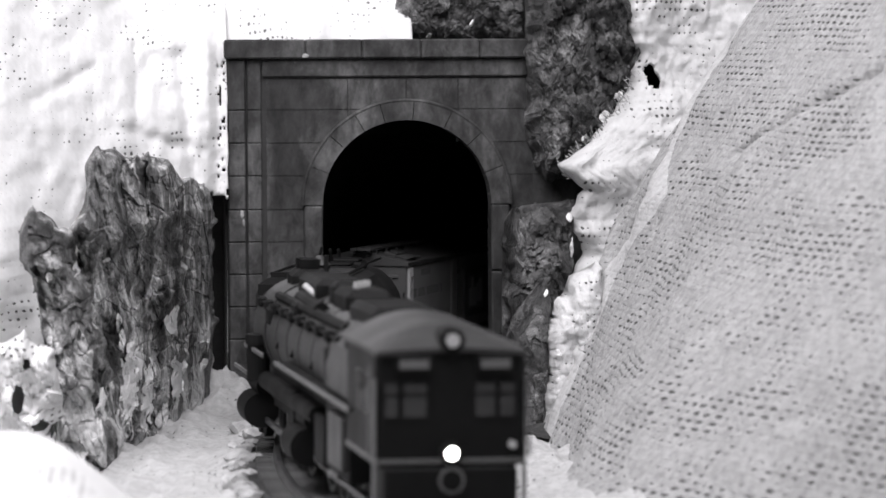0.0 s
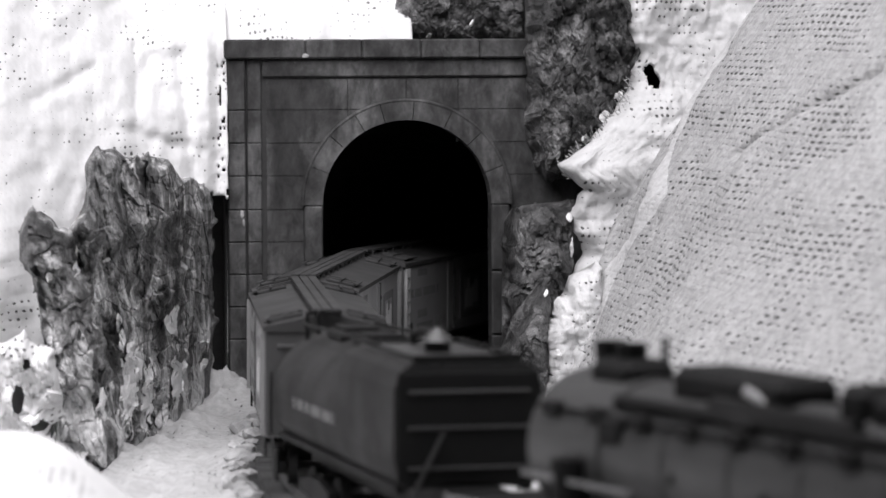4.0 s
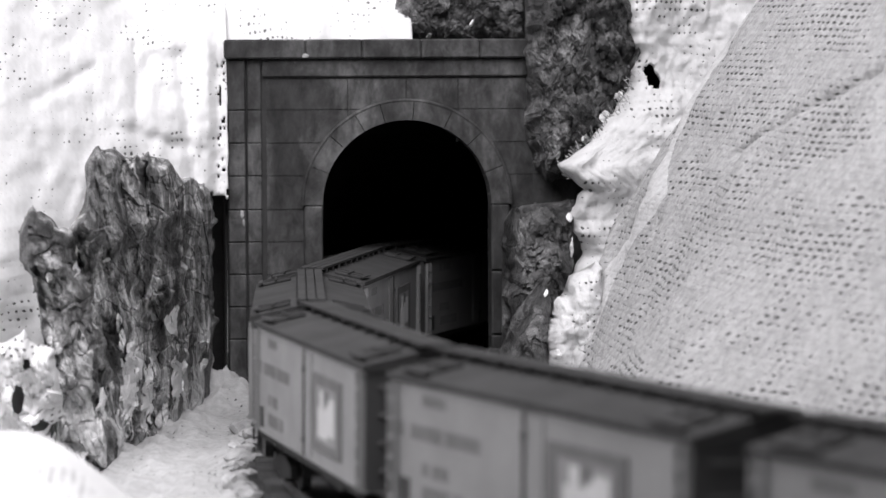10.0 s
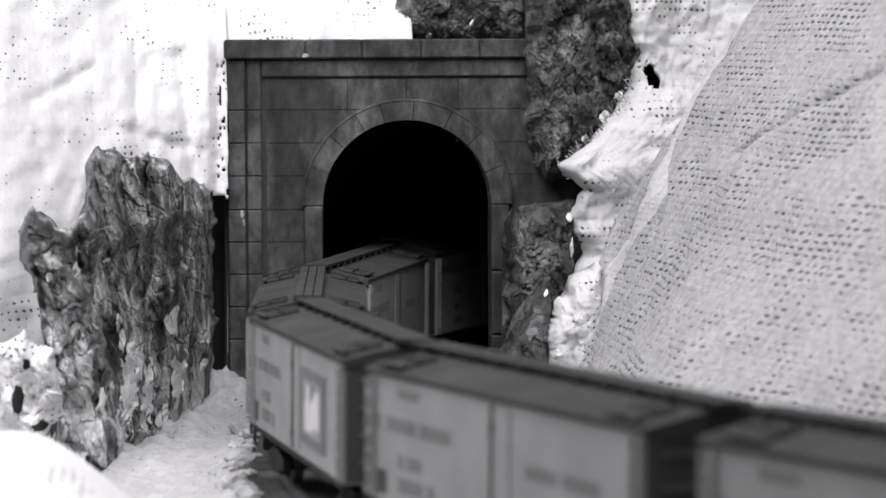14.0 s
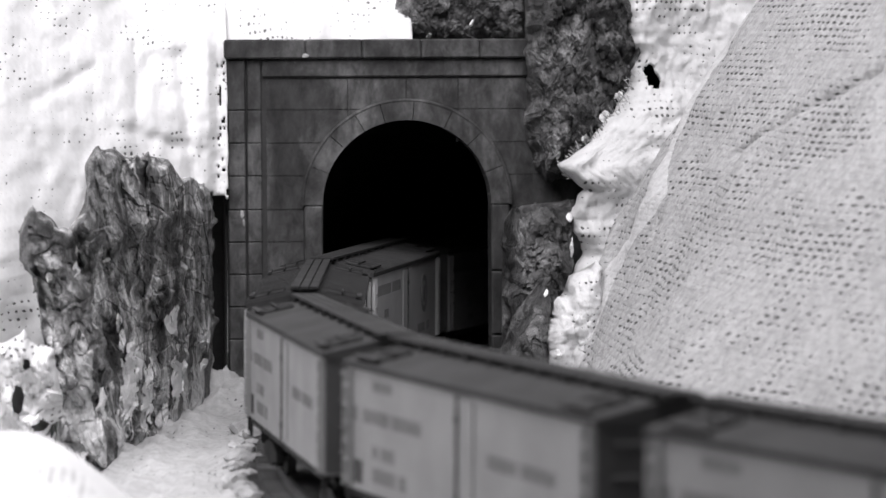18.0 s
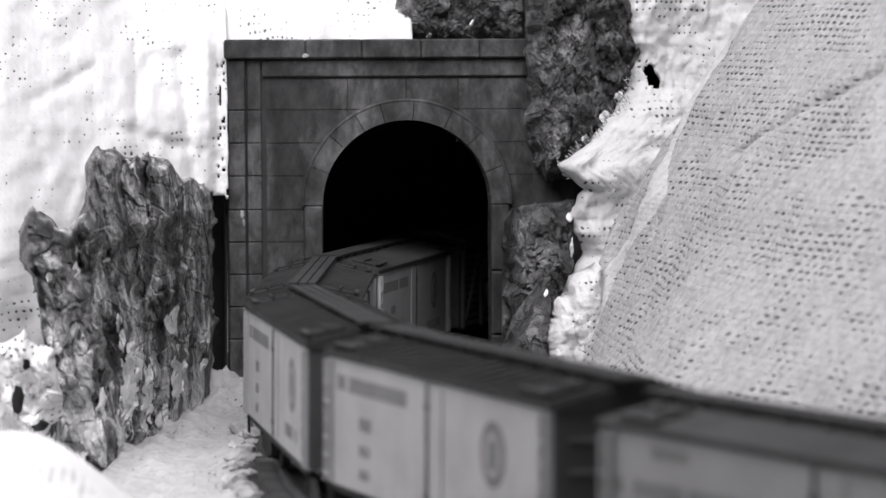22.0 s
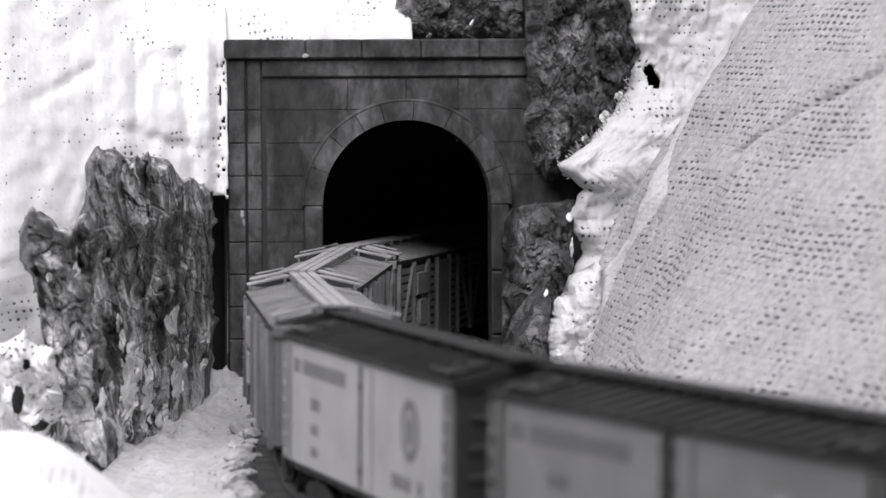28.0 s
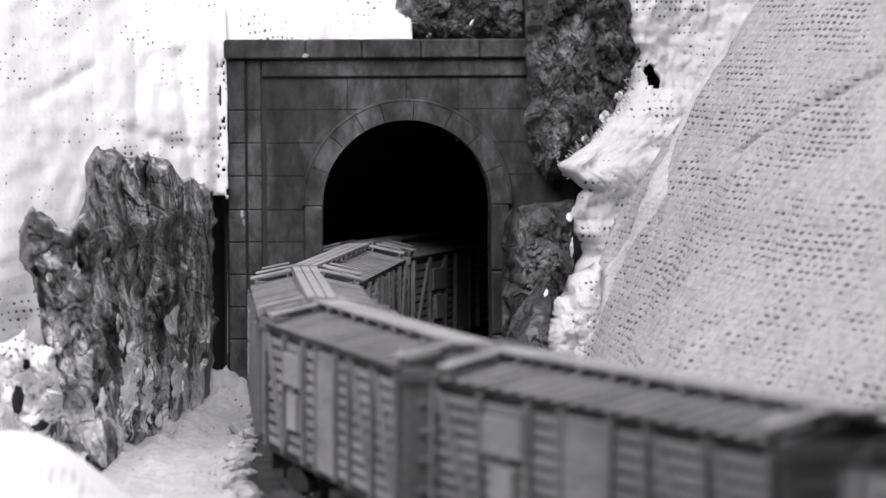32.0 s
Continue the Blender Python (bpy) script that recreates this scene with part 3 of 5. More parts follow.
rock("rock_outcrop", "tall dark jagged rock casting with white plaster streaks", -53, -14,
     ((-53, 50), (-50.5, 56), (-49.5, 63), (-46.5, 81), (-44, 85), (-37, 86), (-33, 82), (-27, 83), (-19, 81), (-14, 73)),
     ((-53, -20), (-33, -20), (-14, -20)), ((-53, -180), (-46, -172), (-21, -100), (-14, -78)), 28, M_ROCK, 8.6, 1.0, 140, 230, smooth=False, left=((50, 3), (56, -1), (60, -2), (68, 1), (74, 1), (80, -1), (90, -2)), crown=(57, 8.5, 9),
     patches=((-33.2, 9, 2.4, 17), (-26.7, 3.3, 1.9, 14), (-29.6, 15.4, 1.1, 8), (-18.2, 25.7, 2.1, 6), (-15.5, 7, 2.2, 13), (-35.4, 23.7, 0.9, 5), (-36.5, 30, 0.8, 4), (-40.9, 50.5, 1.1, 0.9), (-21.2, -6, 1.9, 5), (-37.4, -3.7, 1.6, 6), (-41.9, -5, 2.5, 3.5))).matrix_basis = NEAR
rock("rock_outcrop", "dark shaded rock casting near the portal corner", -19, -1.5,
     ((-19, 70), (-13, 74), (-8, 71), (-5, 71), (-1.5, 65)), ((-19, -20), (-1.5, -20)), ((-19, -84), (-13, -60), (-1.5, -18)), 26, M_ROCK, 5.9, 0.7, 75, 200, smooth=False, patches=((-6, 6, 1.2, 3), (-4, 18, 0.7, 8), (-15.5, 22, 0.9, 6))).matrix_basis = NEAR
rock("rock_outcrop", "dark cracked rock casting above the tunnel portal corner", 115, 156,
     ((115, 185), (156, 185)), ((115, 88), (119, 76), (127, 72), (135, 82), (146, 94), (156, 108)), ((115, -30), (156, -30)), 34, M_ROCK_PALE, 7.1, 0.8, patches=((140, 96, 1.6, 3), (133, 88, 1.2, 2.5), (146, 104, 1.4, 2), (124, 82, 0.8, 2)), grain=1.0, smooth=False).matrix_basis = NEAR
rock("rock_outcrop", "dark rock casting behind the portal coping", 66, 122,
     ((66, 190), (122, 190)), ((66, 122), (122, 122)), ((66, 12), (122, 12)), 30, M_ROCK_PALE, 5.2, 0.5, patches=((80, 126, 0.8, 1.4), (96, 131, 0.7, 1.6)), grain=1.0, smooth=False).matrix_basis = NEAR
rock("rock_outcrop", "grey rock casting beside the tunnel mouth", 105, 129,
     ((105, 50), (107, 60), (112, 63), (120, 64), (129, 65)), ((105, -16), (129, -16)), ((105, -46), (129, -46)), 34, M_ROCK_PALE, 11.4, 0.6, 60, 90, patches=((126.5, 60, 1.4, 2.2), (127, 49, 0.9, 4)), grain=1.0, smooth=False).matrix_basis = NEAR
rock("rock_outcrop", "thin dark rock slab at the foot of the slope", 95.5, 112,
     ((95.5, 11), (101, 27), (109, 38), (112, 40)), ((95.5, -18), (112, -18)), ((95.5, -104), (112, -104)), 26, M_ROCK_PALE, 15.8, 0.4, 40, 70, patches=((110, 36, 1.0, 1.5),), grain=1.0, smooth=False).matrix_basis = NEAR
rock("plaster_bank", "lumpy white plaster bank between the rock and the slope", 103.5, 123,
     ((103.5, 16), (104.6, 30), (108, 34.6), (111, 38.4), (113, 44), (118.5, 46.5), (123, 49)), ((103.5, -20), (123, -20)), ((103.5, -146), (106, -152), (123, -150)), 22, M_BANK, 31.0, 0.3, 70, 110, grain=1.0,
     patches=((106, 20, 1.2, 2), (104, 8, 1.0, 2)))
rock("plaster_clump", "crumbled white plaster lump with dark holes against the rock", -73, -54,
     ((-73, 26), (-66, 30), (-62, 25), (-58, 27), (-54, 14)), ((-73, -10), (-62, -8), (-54, 4)), ((-73, -208), (-54, -204)), 24, M_PLASTER, 21.0, 0.8, 80, 80,
     patches=((-57, 12, 1.6, 3), (-63, 5, 2.0, 2)), holes=((-64.7, 21.6, 1.2, 1.9), (-67.2, 10.8, 1.7, 4.2), (-60.4, 2.6, 2.3, 1.8))).matrix_basis = NEAR


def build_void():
    """Black panels added behind the gaps; their colour stands in for shade in the hollow hill."""
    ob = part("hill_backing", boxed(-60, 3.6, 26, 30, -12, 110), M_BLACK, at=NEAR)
    tagged(ob, "added black panel for the shade inside the hollow hillside", "board", kind="structure")
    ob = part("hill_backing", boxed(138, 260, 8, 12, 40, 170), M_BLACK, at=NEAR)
    tagged(ob, "added black panel for the shade inside the hollow hillside", "board", kind="structure")
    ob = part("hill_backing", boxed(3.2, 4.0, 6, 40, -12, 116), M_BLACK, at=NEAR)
    tagged(ob, "added black panel for the shade inside the hollow hillside", "board", kind="structure")


build_void()


def build_stones():
    rnd = random.Random(9)
    meshes = []
    for k in range(6):
        bm = bmesh.new()
        bmesh.ops.create_icosphere(bm, subdivisions=2, radius=1.0)
        for v in bm.verts:
            n = noise.noise(v.co * 1.3 + Vector((k * 7, 0, 0))) * 0.5 + noise.noise(v.co * 3.1 + Vector((0, k * 5, 0))) * 0.2
            v.co *= 1 + n
            v.co.z *= 0.7
        meshes.append(mesh_of("stone", bm, M_PEBBLE))
    s = -420.0
    while s < -60:
        p, th = on_line(s)
        for _ in range(1):
            off = -rnd.uniform(16.5, 22.5)
            x, y = p.x - math.sin(th) * off, p.y + math.cos(th) * off
            r = rnd.choice((1.0, 1.4, 2.0, 2.8, 3.6, 4.2))
            ob = new("stone", meshes[rnd.randrange(6)])
            ob.matrix_basis = pose(x * MM, y * MM, (ground_height(x, y) + r * 0.25) * MM, rnd.uniform(-20, 20), rnd.uniform(-20, 20), rnd.uniform(0, 360)) @ Matrix.Diagonal((r * rnd.uniform(0.8, 1.5), r, r * rnd.uniform(0.8, 1.2), 1))
            tagged(ob, "rough pale stone along the track edge", "stone", "stones beside the track")
        s += rnd.uniform(4.5, 8.0)


build_stones()

# ---- tunnel portal ----
def block(me_name, x0, x1, z0, z1, y0, y1, mat, parent, name="stone_block", bevel=0.5):
    return part(name, boxed(x0, x1, y0, y1, z0, z1, bevel=bevel), mat, parent)


ARCH_X, ARCH_Z, ARCH_R = 70.6, 63.0, 31.5
PORTAL_TOP = 124.5


def build_portal():
    top = thing("tunnel_portal", "dark weathered cast stone tunnel portal with arch", "tunnel portal")
    # backing wall with the arched opening
    bm = bmesh.new()
    n = 28
    inner = [(ARCH_X - ARCH_R, -14)] + [(ARCH_X - ARCH_R * math.cos(math.pi * i / n), ARCH_Z + ARCH_R * math.sin(math.pi * i / n)) for i in range(n + 1)] + [(ARCH_X + ARCH_R, -14)]
    left, right = 4.0, 137.0
    outer = [(left, -14)] + [(left + (right - left) * i / n, PORTAL_TOP - 4) for i in range(n + 1)] + [(right, -14)]
    rows = [[bm.verts.new((x, y, z)) for x, z in line] for y in (0.4, 9.0) for line in (inner, outer)]
    for a, b in ((rows[1], rows[0]), (rows[2], rows[3]), (rows[0], rows[2]), (rows[3], rows[1])):
        for i in range(len(a) - 1):
            bm.faces.new((a[i], a[i + 1], b[i + 1], b[i]))
    bmesh.ops.recalc_face_normals(bm, faces=bm.faces[:])
    part("backing_wall", bm, M_MORTAR, top)
    # coping
    xs = [3.0, 33.0, 54.0, 76.0, 98.0, 121.0, 138.0]
    for i in range(len(xs) - 1):
        block("", xs[i] + 0.09, xs[i + 1] - 0.09, 117.4, PORTAL_TOP, -3.6, 10, M_STONE, top, "coping_stone", 0.6)
    block("", 17.0, 137, 110.6, 117.2, -1.2, 2, M_STONE, top, "frieze", 0.5)
    # corner pilaster and inner strip
    edges = [117.2, 98.4, 86.2, 74.0, 61.5, 49.5, 37.5, 25.5, 13.5, -14]
    for hi, lo in zip(edges[:-1], edges[1:]):
        block("", 4.2, 10.6, lo + 0.1, hi - 0.1, -1.6, 2, M_STONE, top, "pilaster_block", 0.4)
        block("", 11.4, 16.6, lo + 0.1, hi - 0.1, -0.4, 2, M_STONE, top, "pilaster_block", 0.3)
    # wall courses, clipped at the arch ring
    ring = ARCH_R + 7.0
    zs = [-14, 13.5, 25.5, 37.5, 49.5, 61.5, 74.0, 86.2, 98.5, 110.0]
    for j in range(len(zs) - 1):
        zlo, zhi = zs[j] + 0.13, zs[j + 1] - 0.13
        for side in (-1, 1):
            if side < 0:
                joints = [18.4, 48.8, ARCH_X - 0.1] if j >= 7 else [18.4, ARCH_X]
            else:
                joints = [ARCH_X + 0.1, 90.0, 137] if j >= 7 else [ARCH_X, 137]
            for a, b in zip(joints[:-1], joints[1:]):
                clipped_block(a + 0.15, b - 0.15, zlo, zhi, ring, side, top)
    # voussoirs
    cuts = [0, 22, 42, 60, 75, 94, 116, 136, 158, 180]
    for a, b in zip(cuts[:-1], cuts[1:]):
        voussoir(a + 0.22, b - 0.22, top)
    bm = bmesh.new()
    for i in range(36):
        a, b = math.pi * i / 36, math.pi * (i + 1) / 36
        r = ARCH_R + 7.3
        rod(bm, (ARCH_X - r * math.cos(a), -1.2, ARCH_Z + r * math.sin(a)), (ARCH_X - r * math.cos(b), -1.2, ARCH_Z + r * math.sin(b)), 0.75, 8)
    part("arch_moulding", bm, M_STONE, top)
    jz = [-14, 14, 38, ARCH_Z]
    for a, b in zip(jz[:-1], jz[1:]):
        block("", ARCH_X - ARCH_R - 6.8, ARCH_X - ARCH_R, a + 0.15, b - 0.15, -2.2, 8, M_STONE_ARCH, top, "jamb_stone", 0.6)
        block("", ARCH_X + ARCH_R, ARCH_X + ARCH_R + 6.8, a + 0.15, b - 0.15, -2.2, 8, M_STONE_ARCH, top, "jamb_stone", 0.6)
    block("", ARCH_X + ARCH_R - 1.2, ARCH_X + ARCH_R + 12, -14, 9, -4, 4, M_STONE, top, "plinth", 0.8)
    for x, z, w, h, y in ((33.0, 118.4, 1.3, 0.8, -3.7), (9.2, 60.0, 0.7, 1.6, -1.7), (9.8, 57.0, 0.5, 1.2, -1.7)):
        bm = bmesh.new()
        bmesh.ops.create_icosphere(bm, subdivisions=2, radius=1.0)
        for v in bm.verts:
            k = 1 + 0.45 * noise.noise(v.co * 2.0 + Vector((x, z, 0)))
            v.co = Vector((x + v.co.x * w * k, y + v.co.y * 0.35, z + v.co.z * h * k))
        part("plaster_fleck", bm, M_PEBBLE, top)
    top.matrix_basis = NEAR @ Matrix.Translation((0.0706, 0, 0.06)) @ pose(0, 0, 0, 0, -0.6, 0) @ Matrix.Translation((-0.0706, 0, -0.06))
    return top


def clipped_block(x0, x1, z0, z1, ring, side, parent):
    """A wall stone whose inner edge follows the arch ring."""
    pts = []
    n = 6
    for i in range(n + 1):
        z = z0 + (z1 - z0) * i / n
        r2 = ring ** 2 - max(z - ARCH_Z, 0) ** 2
        reach = math.sqrt(r2) if r2 > 0 else 0
        pts.append((z, reach))
    if side < 0:
        inner = [(min(x1, ARCH_X - r), z) for z, r in pts]
        if max(x for x, z in inner) <= x0 + 1:
            return
        inner = [(max(x, x0 + 0.4), z) for x, z in inner]
        outline = [(x0, z1), (x0, z0)] + inner
    else:
        inner = [(max(x0, ARCH_X + r), z) for z, r in pts]
        if min(x for x, z in inner) >= x1 - 1:
            return
        inner = [(min(x, x1 - 0.4), z) for x, z in inner]
        outline = [(x1, z0), (x1, z1)] + inner[::-1]
    bm = bmesh.new()
    prism(bm, outline, 0.0, 3.0)
    part("stone_block", bm, M_STONE, parent)


def voussoir(a0, a1, parent):
    bm = bmesh.new()
    n = 5
    out = []
    for i in range(n + 1):
        a = math.radians(a0 + (a1 - a0) * i / n)
        out.append((ARCH_X - ARCH_R * math.cos(a), ARCH_Z + ARCH_R * math.sin(a)))
    for i in range(n, -1, -1):
        a = math.radians(a0 + (a1 - a0) * i / n)
        out.append((ARCH_X - (ARCH_R + 6.8) * math.cos(a), ARCH_Z + (ARCH_R + 6.8) * math.sin(a)))
    prism(bm, out, -2.2, 8.0)
    part("voussoir", bm, M_STONE_ARCH, parent)


build_portal()


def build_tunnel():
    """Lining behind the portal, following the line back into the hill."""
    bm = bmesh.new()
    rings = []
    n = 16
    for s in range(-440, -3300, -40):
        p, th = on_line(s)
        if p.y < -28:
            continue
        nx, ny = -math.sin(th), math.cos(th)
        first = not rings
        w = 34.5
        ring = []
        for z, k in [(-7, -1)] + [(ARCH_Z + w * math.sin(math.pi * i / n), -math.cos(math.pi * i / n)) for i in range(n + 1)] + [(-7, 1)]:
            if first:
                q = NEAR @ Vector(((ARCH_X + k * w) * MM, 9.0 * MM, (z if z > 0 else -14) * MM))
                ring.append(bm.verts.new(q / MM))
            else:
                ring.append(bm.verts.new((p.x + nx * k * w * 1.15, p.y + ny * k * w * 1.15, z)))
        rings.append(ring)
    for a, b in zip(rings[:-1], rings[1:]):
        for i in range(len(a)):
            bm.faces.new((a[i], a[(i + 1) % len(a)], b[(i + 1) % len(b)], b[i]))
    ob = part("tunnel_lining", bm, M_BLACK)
    tagged(ob, "tunnel lining behind the portal, its darkness painted in black", "tunnel", kind="structure")


build_tunnel()


# ---- track ----
def build_track():
    top = thing("track", "model railway track with dusty ties and steel rails", "track")
    for side in (-1, 1):
        verts, faces = [], []
        prof = ((-1.1, -2.5), (1.1, -2.5), (0.4, -2.0), (0.4, -0.8), (0.75, -0.5), (0.75, -0.1), (-0.75, -0.1), (-0.75, -0.5), (-0.4, -0.8), (-0.4, -2.0))
        ss = list(range(-3300, 2360, 20))
        for s in ss:
            p, th = on_line(s)
            nx, ny = -math.sin(th), math.cos(th)
            for a, z in prof:
                o = side * 8.6 + a
                verts.append(((p.x + nx * o) * MM, (p.y + ny * o) * MM, z * MM))
        m = len(prof)
        for j in range(len(ss) - 1):
            for i in range(m):
                faces.append((j * m + i, j * m + (i + 1) % m, (j + 1) * m + (i + 1) % m, (j + 1) * m + i))
        me = bpy.data.meshes.new("rail")
        me.from_pydata(verts, [], faces)
        me.materials.append(M_RAIL)
        new("rail", me).parent = top
    me = mesh_of("tie", boxed(-1.4, 1.4, -15, 15, -4.6, -2.55, bevel=0.25), M_TIE)
    rnd = random.Random(4)
    s = -560.0
    while s < 560:
        p, th = on_line(s)
        shared("tie", me, top, p.x, p.y, 0, math.degrees(th) + rnd.uniform(-1.5, 1.5))
        s += 6.6


def build_roadbed():
    """Dark ballast ribbon under the ties, and a dark sheet in front of the tunnel mouth."""
    verts, faces = [], []
    ss = list(range(-3300, 2360, 12))
    prof = ((-21, -5.6), (-16.5, -4.0), (-8, -3.9), (0, -3.9), (8, -3.9), (16.5, -4.0), (21, -5.6))
    for s in ss:
        p, th = on_line(s)
        for o, z in prof:
            w = o + noise.noise(Vector((s * 0.05, o, 2))) * 1.6
            verts.append(((p.x - math.sin(th) * w) * MM, (p.y + math.cos(th) * w) * MM, (z + noise.noise(Vector((s * 0.2, o, 7))) * 0.35) * MM))
    m = len(prof)
    for j in range(len(ss) - 1):
        for i in range(m - 1):
            faces.append((j * m + i, (j + 1) * m + i, (j + 1) * m + i + 1, j * m + i + 1))
    me = bpy.data.meshes.new("roadbed")
    me.from_pydata(verts, [], faces)
    me.materials.append(M_BALLAST)
    tagged(new("roadbed", me), "dark ballast bed under the model track", "ballast", kind="structure")

    # dark sheet added to cut the light bounced onto cars and portal
    def where(u, v):
        x, y = 30 + 80 * u, -175 + 182 * v
        return (x, y, max(ground_height(x, y), -6.5) + 0.9 + 0.8 * noise.noise(Vector((x * 0.1, y * 0.1, 3)))), (x, y)
    sheet("ground_dark", 40, 80, where, M_BALLAST, "dark ground sheet before the tunnel mouth", "ground", thick=0)


build_roadbed()
build_track()


# ---- rolling stock ----
def truck(parent, x, wheel_r=4.9, base=19.0):
    t = new("truck")
    t.parent = parent
    t.matrix_basis = pose(x * MM, 0, 0)
    for y in (-11.6, 11.6):
        bm = bmesh.new()
        prism(bm, [(-base / 2 - 3, 3.6), (-base / 2 - 3, 6.4), (-5, 8.4), (5, 8.4), (base / 2 + 3, 6.4), (base / 2 + 3, 3.6), (6, 3.2), (3.5, 2.0), (-3.5, 2.0), (-6, 3.2)], y - 1.1, y + 1.1)
        part("side_frame", bm, M_FRAME, t)
    part("bolster", boxed(-3, 3, -11, 11, 6.5, 9.5, bevel=0.4), M_FRAME, t)
    for dx in (-base / 2, base / 2):
        bm = bmesh.new()
        rod(bm, (dx, -11, wheel_r), (dx, 11, wheel_r), 0.9)
        for y in (-8.6, 8.6):
            rod(bm, (dx, y - 1.2, wheel_r), (dx, y + 1.2, wheel_r), wheel_r, 24)
        part("wheelset", bm, M_FRAME, t)
    return t


def coupler(parent, x, way):
    bm = boxed(min(x, x + way * 5), max(x, x + way * 5), -1.2, 1.2, 8.2, 10.4, bevel=0.3)
    box(bm, min(x + way * 4.4, x + way * 7.6), max(x + way * 4.4, x + way * 7.6), -2.4, 1.6, 7.4, 11.2, bevel=0.5)
    part("coupler", bm, M_FRAME, parent)


def bars(parent, side, x0, x1, z, h, rnd, mat, y):
    """Lettering too small to read: short upright bars in a row."""
    bm = bmesh.new()
    x = x0
    while x < x1 - 0.6:
        w = min(rnd.uniform(1.0, 1.9), x1 - x)
        if rnd.random() > 0.12:
            box(bm, x, x + w, y - 0.05 if side < 0 else y, y if side < 0 else y + 0.05, z, z + h)
        x += w + 0.45
    return part("lettering", bm, mat, parent)


def roof_mesh(bm, half, w, eave, ridge, thick=1.3):
    prism_x(bm, [(-w, eave - thick), (-w, eave), (0, ridge), (w, eave), (w, eave - thick)], -half, half)
    return bm


def prism_x(bm, outline, x0, x1):
    """Extrudes an outline of (y, z) along x."""
    a = [bm.verts.new((x0, y, z)) for y, z in outline]
    b = [bm.verts.new((x1, y, z)) for y, z in outline]
    n = len(a)
    bm.faces.new(a)
    bm.faces.new(b[::-1])
    for i in range(n):
        bm.faces.new((a[i], b[i], b[(i + 1) % n], a[(i + 1) % n]))
    bmesh.ops.recalc_face_normals(bm, faces=bm.faces[:])
    return bm


HALF = CAR_LENGTH / 2


def car_common(top, body_mat, roof_mat, end_mat, eave, sill, ridge):
    part("body", boxed(-HALF + 0.8, HALF - 0.8, -16.4, 16.4, sill, eave - 0.9, bevel=0.4), body_mat, top)
    for way in (-1, 1):
        part("end_wall", boxed(min(way * (HALF - 0.9), way * HALF), max(way * (HALF - 0.9), way * HALF), -16.2, 16.2, sill + 0.5, eave - 0.6, bevel=0.3), end_mat, top)
        for k in range(4):
            z = sill + 5 + k * 6.4
            part("end_rib", rodded((way * HALF, -13, z), (way * HALF, 13, z), 0.7, 6), end_mat, top)
    part("roof", roof_mesh(bmesh.new(), HALF + 0.6, 17.0, eave, ridge), roof_mat, top)
    part("underframe", boxed(-HALF + 4, HALF - 4, -4, 4, 9.6, sill + 0.2), M_FRAME, top)
    for y in (-15.4, 15.4):
        part("side_sill", boxed(-HALF + 2, HALF - 2, y - 0.7, y + 0.7, sill - 1.6, sill + 0.3, bevel=0.2), M_FRAME, top)
    bm = boxed(-14, 10, -9, -3, 6, sill)
    box(bm, 14, 30, 3, 9, 6.5, sill)
    part("brake_gear", bm, M_FRAME, top)
    for x in (-51.7, 51.7):
        truck(top, x)
    for way in (-1, 1):
        coupler(top, way * (HALF - 1), way)


def running_board(top, ridge, mat, over=4.5):
    z = ridge + 0.55
    for y in (-2.7, 0.0, 2.7):
        part("running_board", boxed(-HALF - over, HALF + over, y - 1.15, y + 1.15, z, z + 0.7), mat, top)
    for k in range(-5, 6):
        part("board_saddle", boxed(k * 13.5 - 0.5, k * 13.5 + 0.5, -4.2, 4.2, ridge - 0.9, z + 0.02), mat, top)


def hatches(top, eave, ridge, mat):
    for sx in (-1, 1):
        for sy in (-1, 1):
            x, y = sx * 58.5, sy * 10.4
            z = eave + (ridge - eave) * (1 - abs(y) / 17.0)
            tilt = -sy * math.degrees(math.atan2(ridge - eave, 17.0))
            h = part("ice_hatch", boxed(-5.6, 5.6, -4.6, 4.6, 0.0, 1.1, bevel=0.3), mat, top, at=pose(x * MM, y * MM, (z - 0.15) * MM, tilt, 0, 0))
            bm = bmesh.new()
            for dx in (-3.4, 3.4):
                box(bm, dx - 0.3, dx + 0.3, -4.8, 4.8, 1.0, 1.4)
            box(bm, -6.2, 6.2, -0.3, 0.3, 1.3, 1.7)
            part("hatch_bar", bm, mat, h)
            part("hatch_platform", boxed(-7.5, 7.5, 4.9 * sy - 0.7, 4.9 * sy + 0.7, 1.0, 1.5), mat, h)


